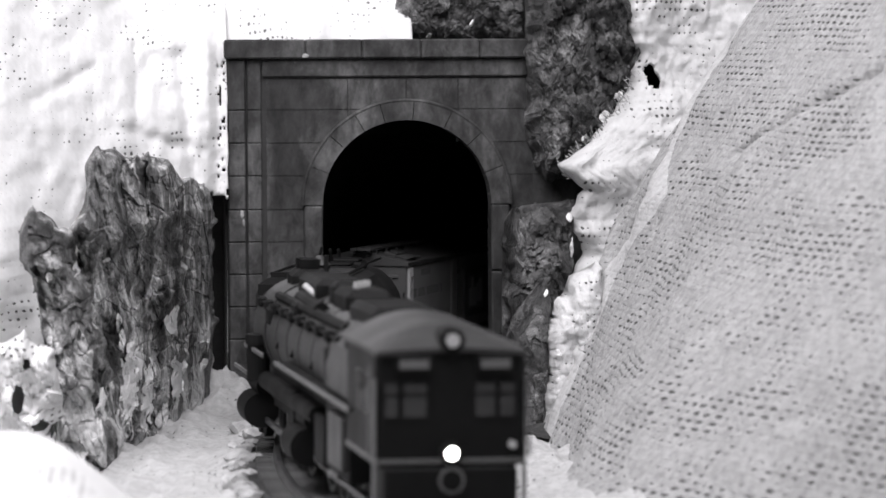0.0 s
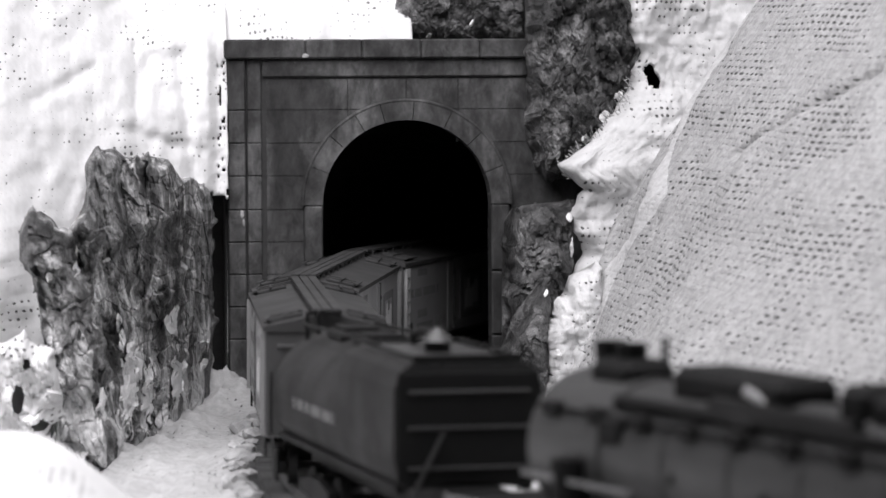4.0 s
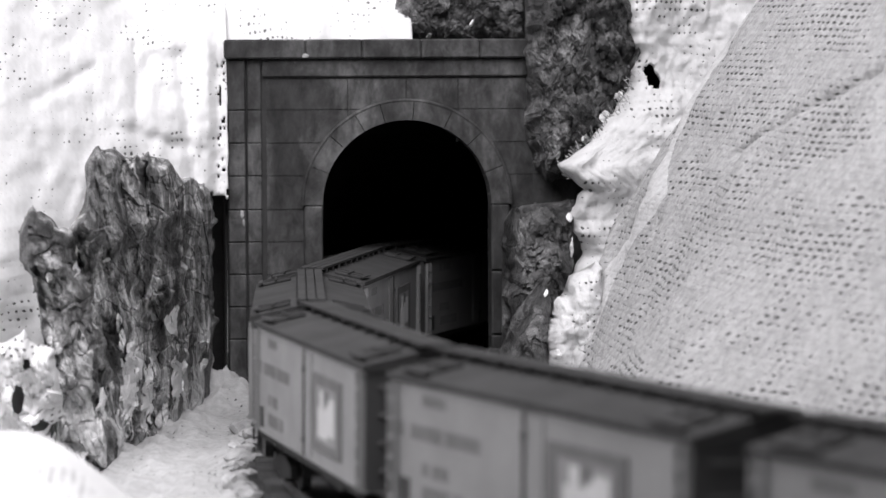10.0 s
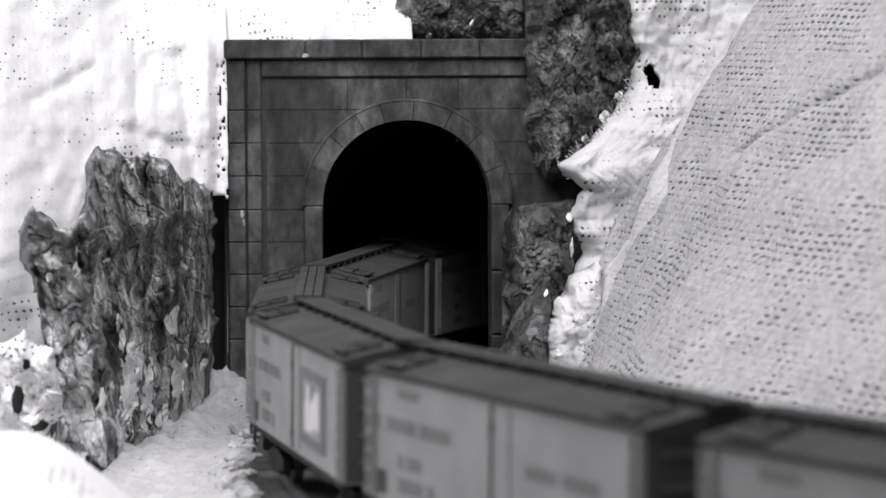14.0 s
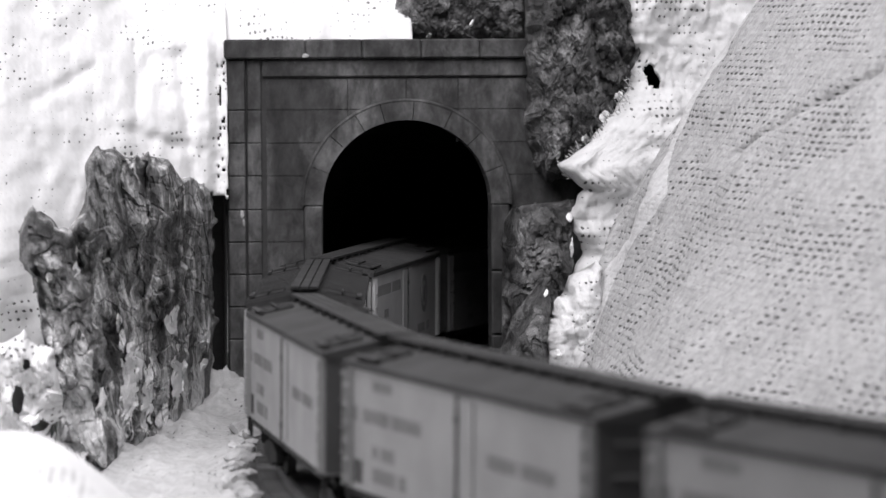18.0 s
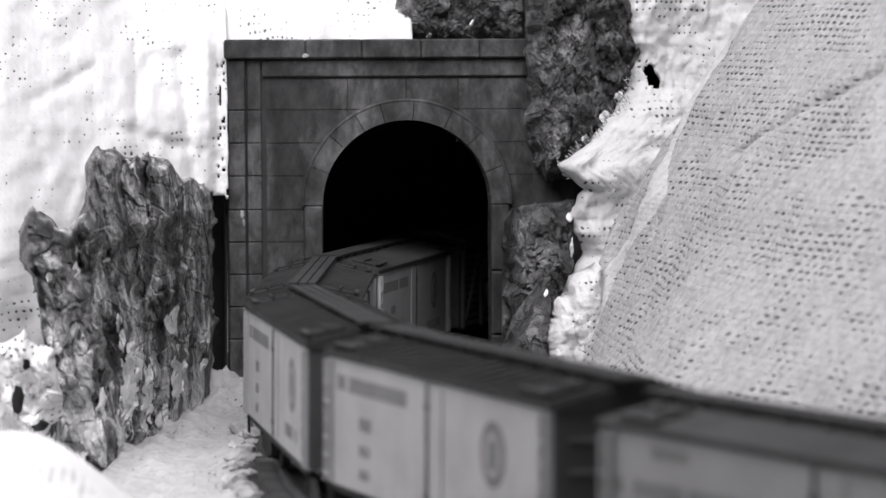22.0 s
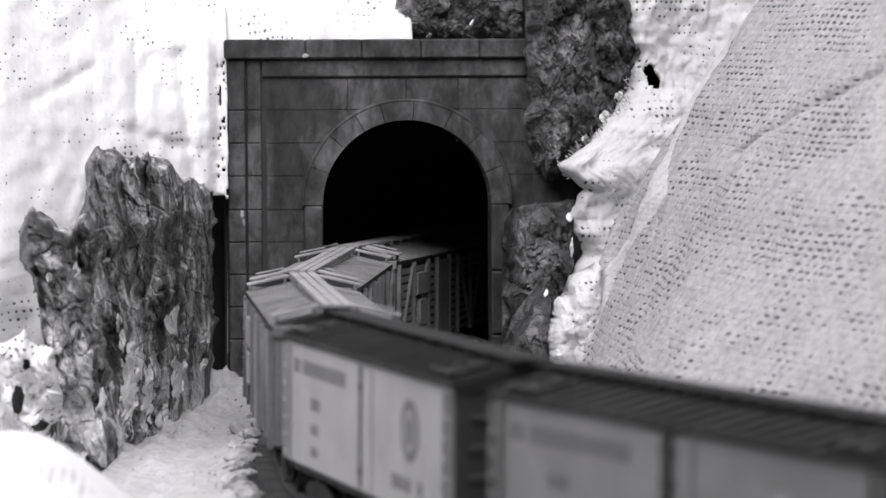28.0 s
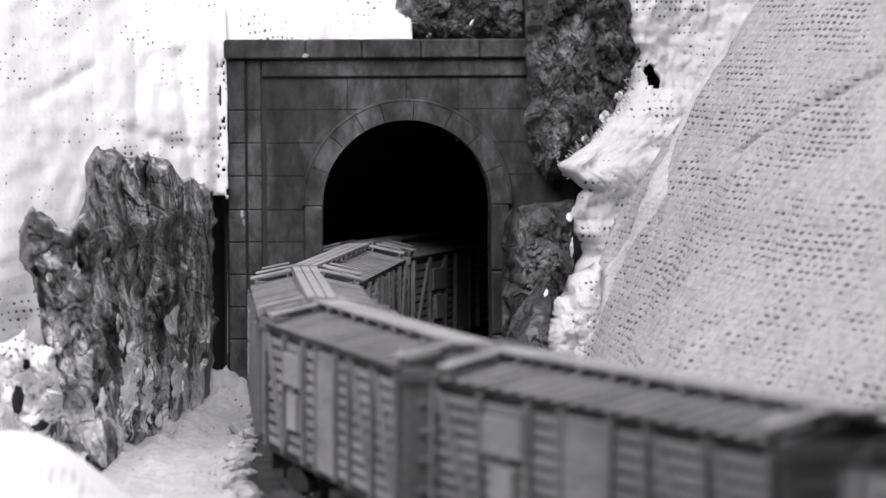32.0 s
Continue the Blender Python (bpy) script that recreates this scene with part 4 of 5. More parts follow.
def side_details(top, eave, sill, side, mat_body, iron):
    y = side * 16.4
    o = side * 0.35
    lo, hi = min(y, y + o), max(y, y + o)
    # plug door between two upright seams
    d = part("door", boxed(-8.5, 8.5, lo, hi, sill + 1.5, eave - 2.2, bevel=0.1), mat_body, top)
    part("door_seam", boxed(-0.45, 0.45, min(y, y + o * 2.0), max(y, y + o * 2.0), sill + 1.2, eave - 2.0), iron, d)
    for z in (sill + 5, eave - 7):
        part("latch_bracket", boxed(-1.0, 1.0, min(y, y + o * 2.4), max(y, y + o * 2.4), z - 0.6, z + 0.6), iron, d)
    for x in (-HALF + 3.2, HALF - 3.2):
        l = new("ladder")
        l.parent = top
        for dx in (-2.0, 2.0):
            part("stile", boxed(x + dx - 0.25, x + dx + 0.25, min(y, y + o * 3), max(y, y + o * 3), sill + 0.5, eave - 2), mat_body, l)
        for k in range(6):
            z = sill + 2.5 + k * 4.3
            part("rung", boxed(x - 2.0, x + 2.0, min(y + o * 2, y + o * 3), max(y + o * 2, y + o * 3), z - 0.25, z + 0.25), mat_body, l)
        part("stirrup_step", boxed(x - 1.8, x + 1.8, y - 0.4 * side - 0.3, y - 0.4 * side + 0.3, sill - 5.2, sill - 4.6), M_FRAME, top)
        part("step_hanger", boxed(x - 1.8, x - 1.3, y - 0.4 * side - 0.3, y - 0.4 * side + 0.3, sill - 5.0, sill + 0.4), M_FRAME, top)
        part("step_hanger", boxed(x + 1.3, x + 1.8, y - 0.4 * side - 0.3, y - 0.4 * side + 0.3, sill - 5.0, sill + 0.4), M_FRAME, top)


def square_mark(top, side, f, x0, x1, z0, z1):
    """Oblong emblem: dark frame, pale field with a ragged dark figure."""
    y = side * 16.4

    def plate(name, a, b, c, d, out, mat):
        return part(name, boxed(min(f * a, f * b), max(f * a, f * b), min(y, y + side * out), max(y, y + side * out), c, d), mat, e)

    e = new("emblem")
    e.parent = top
    plate("emblem_frame", x0, x1, z0, z1, 0.42, M_MARK)
    w, h = x1 - x0, z1 - z0
    plate("emblem_field", x0 + w * 0.15, x1 - w * 0.15, z0 + h * 0.14, z1 - h * 0.14, 0.46, M_REEFER)
    plate("emblem_shape", x0 + w * 0.22, x1 - w * 0.45, z0 + h * 0.2, z1 - h * 0.42, 0.50, M_MARK_PALE)
    plate("emblem_shape", x0 + w * 0.30, x1 - w * 0.58, z0 + h * 0.5, z1 - h * 0.2, 0.54, M_MARK_PALE)
    plate("emblem_shape", x0 + w * 0.52, x1 - w * 0.2, z0 + h * 0.26, z1 - h * 0.25, 0.50, M_MARK_PALE)
    plate("emblem_shape", x0 + w * 0.44, x1 - w * 0.40, z0 + h * 0.66, z1 - h * 0.16, 0.52, M_MARK)


def round_mark(top, side, xc, zc, r, dark=True):
    y = side * 16.4
    e = new("emblem")
    e.parent = top
    part("emblem_disc", rodded((xc, y - 0.02 * side, zc), (xc, y + side * 0.1, zc), r, 32), M_LETTER if dark else M_REEFER, e)
    part("emblem_field", rodded((xc, y - 0.02 * side, zc), (xc, y + side * 0.15, zc), r * 0.68, 28), M_REEFER if dark else M_MARK_PALE, e)
    part("emblem_shape", boxed(xc - r * 0.3, xc + r * 0.3, min(y, y + side * 0.2), max(y, y + side * 0.2), zc - r * 0.45, zc + r * 0.4), M_LETTER if dark else M_REEFER, e)


def build_reefer(square):
    """Insulated reefer with plain sides and lettering; half of them carry a square emblem."""
    eave, sill, ridge = 42.9, 13.4, 46.6
    top = thing("refrigerator_car", "pale grey model refrigerator car with " + ("square emblem" if square else "plain lettered sides") + ", smooth roof", "rail car", "cars of the train")
    car_common(top, M_REEFER, M_REEFER_ROOF, M_END, eave, sill, ridge)
    running_board(top, ridge, M_REEFER_ROOF)
    hatches(top, eave, ridge, M_REEFER_ROOF)
    rnd = random.Random(11)
    for side in (-1, 1):
        side_details(top, eave, sill, side, M_REEFER, M_REEFER_ROOF)
        f = -side * 1.0   # lettering starts at the left end as one looks at the side
        y = side * 16.4
        def span(a, b):
            return (min(f * a, f * b), max(f * a, f * b))
        for a, b, z, h in ((-52, -38, 37.2, 2.4), (-66, -22, 29.6, 3.2), (-52, -38, 21.8, 3.0), (-52, -30, 16.4, 3.4)):
            x0, x1 = span(a, b)
            bars(top, side, x0, x1, z, h, rnd, M_LETTER, y)
        x0, x1 = span(-64, -58.5)
        part("data_panel", boxed(x0, x1, min(y, y + side * 0.1), max(y, y + side * 0.1), 15.2, 20.6), M_IRON, top)
        if square:
            square_mark(top, side, f, 10.5, 45.0, 17.5, 36.2)
        else:
            x0, x1 = span(16, 52)
            bars(top, side, x0, x1, 27.2, 3.0, rnd, M_LETTER, y)
    return top


def build_pale_reefer(hinged):
    """Pale reefer with dark seamed roof and a round emblem."""
    eave, sill, ridge = 43.9, 12.4, 47.7
    top = thing("refrigerator_car", ("dull grey model refrigerator car with black door hardware" if hinged else "pale model refrigerator car with round emblem") + ", dark seamed roof", "rail car", "cars of the train")
    side_mat = M_REEFER_DULL if hinged else M_REEFER_PALE
    car_common(top, side_mat, M_ROOF_DARK, M_END, eave, sill, ridge)
    for k in range(-11, 12):
        x = k * 6.3
        bm = bmesh.new()
        prism_x(bm, [(-17.1, eave), (-17.1, eave + 0.8), (0, ridge + 0.8), (17.1, eave + 0.8), (17.1, eave), (0, ridge - 0.2)], x - 0.6, x + 0.6)
        part("roof_seam", bm, M_REEFER_ROOF, top)
    running_board(top, ridge + 0.3, M_ROOF_DARK)
    hatches(top, eave + 0.4, ridge + 0.4, M_ROOF_DARK)
    rnd = random.Random(17)
    for side in (-1, 1):
        side_details(top, eave, sill, side, side_mat, M_IRON if hinged else M_REEFER_ROOF)
        f = -side * 1.0
        y = side * 16.4
        def span(a, b):
            return (min(f * a, f * b), max(f * a, f * b))
        for a, b, z, h in ((-62, -14, 35.2, 3.6), (-46, -38, 27.0, 3.0), (-46, -38, 21.0, 2.6), (-46, -38, 15.6, 2.4), (24, 50, 16.6, 3.4)):
            x0, x1 = span(a, b)
            bars(top, side, x0, x1, z, h, rnd, M_LETTER, y)
        round_mark(top, side, f * 38, 30.6, 7.0 if not hinged else 5.6, not hinged)
        if hinged:
            for z in (17, 22, 27, 33, 39):
                part("door_hinge", boxed(-2.6, 2.6, min(y, y + side * 0.9), max(y, y + side * 0.9), z - 0.5, z + 0.5), M_IRON, top)
            part("lock_rod", boxed(-1.3, 1.3, min(y, y + side * 1.2), max(y, y + side * 1.2), sill, eave - 1.5), M_IRON, top)
    return top


def build_boxcar():
    """Weathered outside-braced wooden boxcar."""
    eave, sill, ridge = 44.4, 12.6, 48.4
    top = thing("wooden_boxcar", "weathered grey wooden model boxcar with outside braces", "rail car", "cars of the train")
    car_common(top, M_WOOD_GAP, M_WOOD_GAP, M_WOOD_GREY, eave, sill, ridge)
    # ribs paler than the roof under them; their highlights are painted in
    for k in range(-9, 10):
        x = k * 7.1
        bm = bmesh.new()
        prism_x(bm, [(-17.1, eave), (-17.1, eave + 0.2), (0, ridge + 0.2), (17.1, eave + 0.2), (17.1, eave), (0, ridge - 0.2)], x - 1.1, x + 1.1)
        part("roof_rib", bm, M_WOOD_ROOF, top)
    running_board(top, ridge + 0.6, M_WOOD_ROOF)
    # boards across the roof ends, with the grab rail on each
    for sx in (-1, 1):
        for sy in (-1, 1):
            lat = new("lateral_board")
            lat.parent = top
            lat.matrix_basis = pose(sx * (HALF - 5.0) * MM, sy * 10.6 * MM, (eave + (ridge - eave) * 0.38 + 1.9) * MM, -sy * 12, 0, 0)
            for dx in (-2.2, 0.2):
                part("plank", boxed(dx, dx + 2.0, -6.4, 6.4, 0, 0.8, bevel=0.15), M_WOOD_ROOF, lat)
            for dy in (-5.0, 5.0):
                part("cleat", boxed(-2.2, 2.2, dy - 0.4, dy + 0.4, -1.6, 0.02), M_WOOD_GREY, lat)
            part("grab_rail", rodded((-1.0, -4.5, 1.5), (-1.0, 4.5, 1.5), 0.3, 6), M_WOOD_ROOF, lat)
        part("fascia", boxed(min(sx * (HALF - 1.4), sx * (HALF + 0.9)), max(sx * (HALF - 1.4), sx * (HALF + 0.9)), -16.8, 16.8, eave - 2.6, eave + 0.3, bevel=0.2), M_WOOD_GREY, top)
    for side in (-1, 1):
        y = side * 16.4
        f = -side
        n = 10
        for k in range(n):
            z0 = sill + 1.0 + k * (eave - sill - 3.2) / n
            part("side_board", boxed(-HALF + 1.2, HALF - 1.2, min(y, y + side * 0.45), max(y, y + side * 0.45), z0, z0 + (eave - sill - 3.2) / n * 0.68, bevel=0.1), M_WOOD_PALE, top)
        for x in (-68, -46, -24, -10, 10, 24, 46, 68):
            part("post", boxed(x - 0.8, x + 0.8, min(y, y + side * 1.5), max(y, y + side * 1.5), sill, eave - 1.2), M_WOOD_GREY, top)
        for a, b in ((-46, -26), (-66, -48), (26, 46), (48, 66)):
            up = eave - 2.5
            lo = sill + 1
            bm = bmesh.new()
            w = 1.0
            za, zb = (lo, up) if (a < 0) == (a > -50) else (up, lo)
            prism(bm, [(a - w, za), (a + w, za), (b + w, zb), (b - w, zb)], min(y + side * 0.4, y + side * 1.4), max(y + side * 0.4, y + side * 1.4))
            part("brace", bm, M_WOOD_GREY, top)
        part("door", boxed(-9.2, 9.2, min(y, y + side * 1.1), max(y, y + side * 1.1), sill + 0.5, eave - 2.4, bevel=0.2), M_WOOD_PALE, top)
        part("patch_panel", boxed(min(f * -44, f * -26), max(f * -44, f * -26), min(y, y + side * 1.8), max(y, y + side * 1.8), 31, 39, bevel=0.2), M_WOOD_PALE, top)
        part("patch_panel", boxed(min(f * -40, f * -30), max(f * -40, f * -30), min(y, y + side * 1.8), max(y, y + side * 1.8), 20, 29, bevel=0.2), M_WOOD_ROOF, top)
        for x in (-HALF + 3.2, HALF - 3.2):
            for k in range(6):
                part("grab_iron", boxed(x - 2, x + 2, min(y + side * 1.2, y + side * 1.7), max(y + side * 1.2, y + side * 1.7), sill + 3 + k * 4.4, sill + 3.5 + k * 4.4), M_WOOD_GREY, top)
    return top


# ---- locomotive, cab in front ----
def loft(bm, rings):
    """Skins rings of equal length, each a list of points."""
    rows = [[bm.verts.new(p) for p in ring] for ring in rings]
    for a, b in zip(rows[:-1], rows[1:]):
        for i in range(len(a) - 1):
            bm.faces.new((a[i], a[i + 1], b[i + 1], b[i]))
    return rows


def arched_roof(stations, half, thick=1.0):
    bm = bmesh.new()
    n = 14
    rings = []
    for x, eave, rise in stations:
        up = [(x, half * (2 * i / n - 1), eave + rise * (1 - (2 * i / n - 1) ** 2)) for i in range(n + 1)]
        down = [(x, y, z - thick) for _, y, z in up[::-1]]
        rings.append(up + down + [up[0]])
    rows = loft(bm, rings)
    bm.faces.new(rows[0][:-1])
    bm.faces.new(rows[-1][:-1][::-1])
    bmesh.ops.remove_doubles(bm, verts=bm.verts[:], dist=0.001)
    bmesh.ops.recalc_face_normals(bm, faces=bm.faces[:])
    return bm


def driver(parent, x, y, r):
    w = new("driving_wheel")
    w.parent = parent
    w.matrix_basis = pose(x * MM, y * MM, r * MM)
    bm = bmesh.new()
    n = 32
    for a, b, d in ((r, r - 1.3, 1.4),):
        rings = []
        for i in range(n + 1):
            t = 2 * math.pi * i / n
            c, s = math.cos(t), math.sin(t)
            rings.append([(a * c, -d, a * s), (a * c, d, a * s), (b * c, d, b * s), (b * c, -d, b * s), (a * c, -d, a * s)])
        loft(bm, rings)
    bmesh.ops.remove_doubles(bm, verts=bm.verts[:], dist=0.001)
    part("tyre", bm, M_RAIL, w)
    bm = bmesh.new()
    rod(bm, (0, -1.3, 0), (0, 1.3, 0), 2.2, 16)
    for i in range(12):
        t = 2 * math.pi * i / 12
        rod(bm, (1.8 * math.cos(t), 0, 1.8 * math.sin(t)), ((r - 1.0) * math.cos(t), 0, (r - 1.0) * math.sin(t)), 0.55, 5)
    part("spokes", bm, M_LOCO_DARK, w)
    return w


STRETCH = 1.1


def build_engine():
    top = thing("steam_locomotive", "dark grey cab-forward articulated model steam locomotive, headlight lit", "locomotive")
    cab = new("cab")
    cab.parent = top
    part("cab_wall", boxed(98, 136.5, -17, 17, 20, 46.6, bevel=0.8), M_LOCO_DARK, cab)
    for side in (-1, 1):
        part("cab_side", boxed(98.5, 135.6, side * 17.1 - 0.25, side * 17.1 + 0.25, 20.5, 46), M_CAB, cab)
        part("corner_strip", boxed(133.6, 136.2, side * 17.45 - 0.2, side * 17.45 + 0.2, 9, 40), M_LOCO_PALE, cab)
        part("side_window", boxed(112, 121, side * 17.5 - 0.15, side * 17.5 + 0.15, 31.5, 40.5, bevel=0.1), M_GLASS, cab)
        part("side_window", boxed(123, 130, side * 17.5 - 0.15, side * 17.5 + 0.15, 31.5, 40.5, bevel=0.1), M_GLASS, cab)
        part("cab_stripe", boxed(98.5, 136, side * 17.5 - 0.12, side * 17.5 + 0.12, 20.9, 21.9), M_LOCO_PALE, cab)
        part("handrail", rodded((135, side * 18.6, 22), (135, side * 18.6, 43), 0.35, 6), M_LOCO_PALE, cab)
    part("cab_roof", arched_roof([(137.4, 46.4, 0.9), (133, 46.8, 2.6), (125, 46.9, 5.0), (94, 46.6, 6.2)], 17.6), M_LOCO, cab, smooth=False)
    for y0, y1 in ((-15.2, -12.4), (-11.0, -5.7), (5.7, 10.2), (11.4, 14.8)):
        w = part("front_window", boxed(136.4, 136.9, y0, y1, 31.4, 39.2, bevel=0.1), M_GLASS, cab)
        part("window_bar", boxed(136.5, 137.1, y0 - 0.3, y1 + 0.3, 36.4, 36.9), M_LOCO_DARK, w)
    for y in (-8.8, 10.0):
        b = part("number_board", boxed(136.3, 138.0, y - 4.2, y + 4.2, 41.7, 45.4, bevel=0.3), M_LOCO_DARK, cab)
        part("lit_panel", boxed(137.9, 138.2, y - 3.4, y + 3.4, 42.6, 44.6), M_LOCO_PALE, b)
    part("front_stripe", boxed(136.4, 136.9, -17.4, 17.4, 20.9, 21.9), M_LOCO_PALE, cab)
    lamp = part("upper_headlight", rodded((130, 0, 49.0), (138.2, 0, 49.0), 2.8, 24), M_LOCO_DARK, cab)
    part("lens", rodded((138.1, 0, 49.0), (138.7, 0, 49.0), 1.6, 20), M_LENS, lamp)
    part("lamp_bracket", boxed(131, 137, -1.6, 1.6, 44.5, 47.5, bevel=0.3), M_LOCO_DARK, cab)
    lamp = part("lower_headlight", rodded((135, 0, 23.2), (138.0, 0, 23.2), 2.6, 24), M_LOCO_DARK, cab)
    part("lens", rodded((137.9, 0, 23.2), (138.5, 0, 23.2), 1.4, 24), M_LIT, lamp)
    part("marker_lamp", rodded((136, 14.2, 25), (137.6, 14.2, 25), 0.9, 12), M_LENS, cab)
    pilot = part("pilot", boxed(126, 137.5, -15.5, 15.5, 5, 20, bevel=0.6), M_LOCO_DARK, top)
    part("emblem_ring", rodded((137.4, 0, 17.0), (137.8, 0, 17.0), 3.1, 24), M_LOCO_PALE, pilot)
    part("emblem_disc", rodded((137.6, 0, 17.0), (138.0, 0, 17.0), 2.4, 24), M_LOCO_DARK, pilot)
    part("coupler", boxed(137, 145, -1.6, 1.6, 8, 11, bevel=0.4), M_LOCO_DARK, pilot)
    # boiler, smokebox and firebox
    boiler = part("boiler", rodded((-62, 0, 34.6), (62, 0, 34.6), 14.4, 44), M_LOCO, top, smooth=False)
    for x in (-40, -18, 4, 26, 48):
        part("boiler_band", rodded((x - 0.5, 0, 34.6), (x + 0.5, 0, 34.6), 14.65, 44), M_LOCO, boiler)
    smoke = part("smokebox", rodded((-87.5, 0, 34.6), (-61.5, 0, 34.6), 14.9, 44), M_LOCO, top)
    part("smokebox_door", rodded((-89.0, 0, 34.6), (-87.3, 0, 34.6), 10.5, 36), M_LOCO_DARK, smoke)
    part("door_hub", rodded((-91, 0, 34.6), (-88.8, 0, 34.6), 2.6, 18), M_LOCO, smoke)
    fb = bmesh.new()
    prism_x(fb, [(-16.2, 31), (-16.2, 36), (-14.6, 42), (-10.5, 46.5), (-5, 49), (5, 49), (10.5, 46.5), (14.6, 42), (16.2, 36), (16.2, 31)], 60, 98.6)
    part("firebox", fb, M_LOCO, top)
    part("ashpan", boxed(58, 92, -15.6, 15.6, 10, 31.2, bevel=0.5), M_LOCO_DARK, top)
    part("firebox_box", boxed(72, 92, -17.6, -15.4, 13, 26, bevel=0.4), M_LOCO, top)
    # casings, domes and fittings along the top
    for name, x0, x1, w, z0, z1, mat in (("chimney_casing", -79, -64, 6.0, 45, 52.6, M_LOCO_DARK), ("sand_dome", -48, -11, 7.0, 46, 53.2, M_LOCO_DARK),
                                         ("steam_dome", 3, 12, 6.0, 46, 54.0, M_LOCO_DARK), ("sand_dome", 12.2, 35, 6.4, 46, 53.0, M_LOCO_DARK), ("turret_cover", 49, 84, 8.4, 46, 52.2, M_LOCO_DARK)):
        part(name, boxed(x0, x1, -w, w, z0, z1, bevel=1.8), mat, top)
    for x in (-80, -72):
        part("chimney", rodded((x, 0, 50), (x, 0, 55.5), 2.8, 20, 3.2), M_LOCO_DARK, top)
    for k, x in enumerate((16.5, 20.5, 24.5)):
        part("safety_valve", rodded((x, 2.2 - k * 2.0, 48), (x, 2.2 - k * 2.0, 54.6), 1.0, 10), M_LENS, top)
    part("whistle", rodded((-16, -6, 48), (-20, -9, 51), 0.9, 8), M_LENS, top)
    part("relief_horn", rodded((-66, 4, 50), (-66, 4, 57), 0.7, 8), M_LOCO_DARK, top)
    for side in (-1, 1):
        y = side * 13.2
        part("handrail", rodded((-86, y, 42.6), (96, y, 42.6), 0.5, 6), M_LOCO_DARK, top)
        part("feed_pipe", rodded((-60, side * 10.6, 45.4), (62, side * 10.6, 45.4), 1.5, 8), M_LOCO_DARK, top)
        for x in range(-80, 96, 16):
            part("pipe_bracket", boxed(x - 2.6, x + 2.6, y - 1.3, y + 1.3, 41.0, 44.0, bevel=0.5), M_LOCO_DARK, top)
        for x in (-34, -4, 30):
            part("sand_pipe", rodded((x, side * 6, 48), (x - 2, side * 14.9, 32), 0.55, 6), M_LOCO_DARK, top)
        part("washout_plug", boxed(52, 57, side * 14.2 - 1.2, side * 14.2 + 1.2, 33, 40, bevel=0.3), M_LOCO_DARK, top)
        part("walkway", boxed(-15, 106, side * 16.0 - 2.2, side * 16.0 + 2.2, 29.3, 30.1), M_LOCO_DARK, top)
        part("walkway_edge", boxed(-15, 106, side * 18.2 - 0.3, side * 18.2 + 0.3, 29.2, 30.4), M_LOCO_PALE, top)
        part("walkway_edge", boxed(-85, -45, side * 17.6 - 0.3, side * 17.6 + 0.3, 28.8, 29.9), M_LOCO_PALE, top)
        part("deck_edge", boxed(-118, -82, side * 16.6 - 0.3, side * 16.6 + 0.3, 20.0, 21.1), M_LOCO_PALE, top)
        part("sand_trap", boxed(-62, -54, side * 12.6 - 2, side * 12.6 + 2, 37, 42.5, bevel=0.8), M_LOCO_DARK, top)
        part("feed_heater", rodded((-30, side * 8.4, 46.8), (14, side * 9.6, 46.4), 2.2, 10), M_LOCO_DARK, top)
        part("check_valve", boxed(-20, -12, side * 11.4 - 1.6, side * 11.4 + 1.6, 41.5, 46.5, bevel=0.8), M_LOCO_DARK, top)
        # black blocks and a plate added to fill in darkness under the walkway
        part("link_hanger", boxed(-4, 8, side * 15.0 - 1.2, side * 15.0 + 1.2, 8, 24, bevel=0.5), M_LOCO_DARK, top)
        part("valve_gear", boxed(40, 56, side * 14.6 - 1.2, side * 14.6 + 1.2, 9, 22, bevel=0.5), M_LOCO_DARK, top)
        part("gear_shade", boxed(-56, 56, side * 12.2 - 0.6, side * 12.2 + 0.6, 14, 25, bevel=0.2), M_LOCO_DARK, top)
        pump = part("air_pump", rodded((-70, side * 15.5, 20), (-70, side * 15.5, 31), 3.4, 18), M_LOCO_DARK, top)
        part("pump_head", rodded((-70, side * 15.5, 30.5), (-70, side * 15.5, 33.5), 3.9, 18), M_LOCO_DARK, pump)
        part("air_tank", rodded((-58, side * 14.6, 21), (40, side * 14.6, 21), 2.6, 16), M_LOCO_DARK, top)
        for x in (-82, 14):
            c = part("cylinder", rodded((x - 9, side * 14.2, 10.5), (x + 9, side * 14.2, 10.5), 5.2, 22), M_LOCO_DARK, top)
            part("valve_chest", rodded((x - 9, side * 12.6, 17.6), (x + 9, side * 12.6, 17.6), 3.1, 16), M_LOCO_DARK, c)
        for g in (-62, 34):
            for i in range(4):
                driver(top, g + i * 19.0 + 6 if g < 0 else g + i * 19.0, side * 8.7, 9.0)
            part("side_rod", boxed(g + 4, g + 66, side * 11.4 - 0.5, side * 11.4 + 0.5, 5.4, 7.0, bevel=0.15), M_RAIL, top)
            part("main_rod", boxed(g - 16, g + 26, side * 12.6 - 0.5, side * 12.6 + 0.5, 6.8, 8.6, bevel=0.15), M_RAIL, top)
        for x in (-110, -98, 116):
            part("truck_wheel", rodded((x, side * 8.7 - 1.2, 5.2), (x, side * 8.7 + 1.2, 5.2), 5.2, 24), M_LOCO_DARK, top)
    part("engine_frame", boxed(-117, 128, -6.5, 6.5, 6, 19, bevel=0.5), M_LOCO_DARK, top)
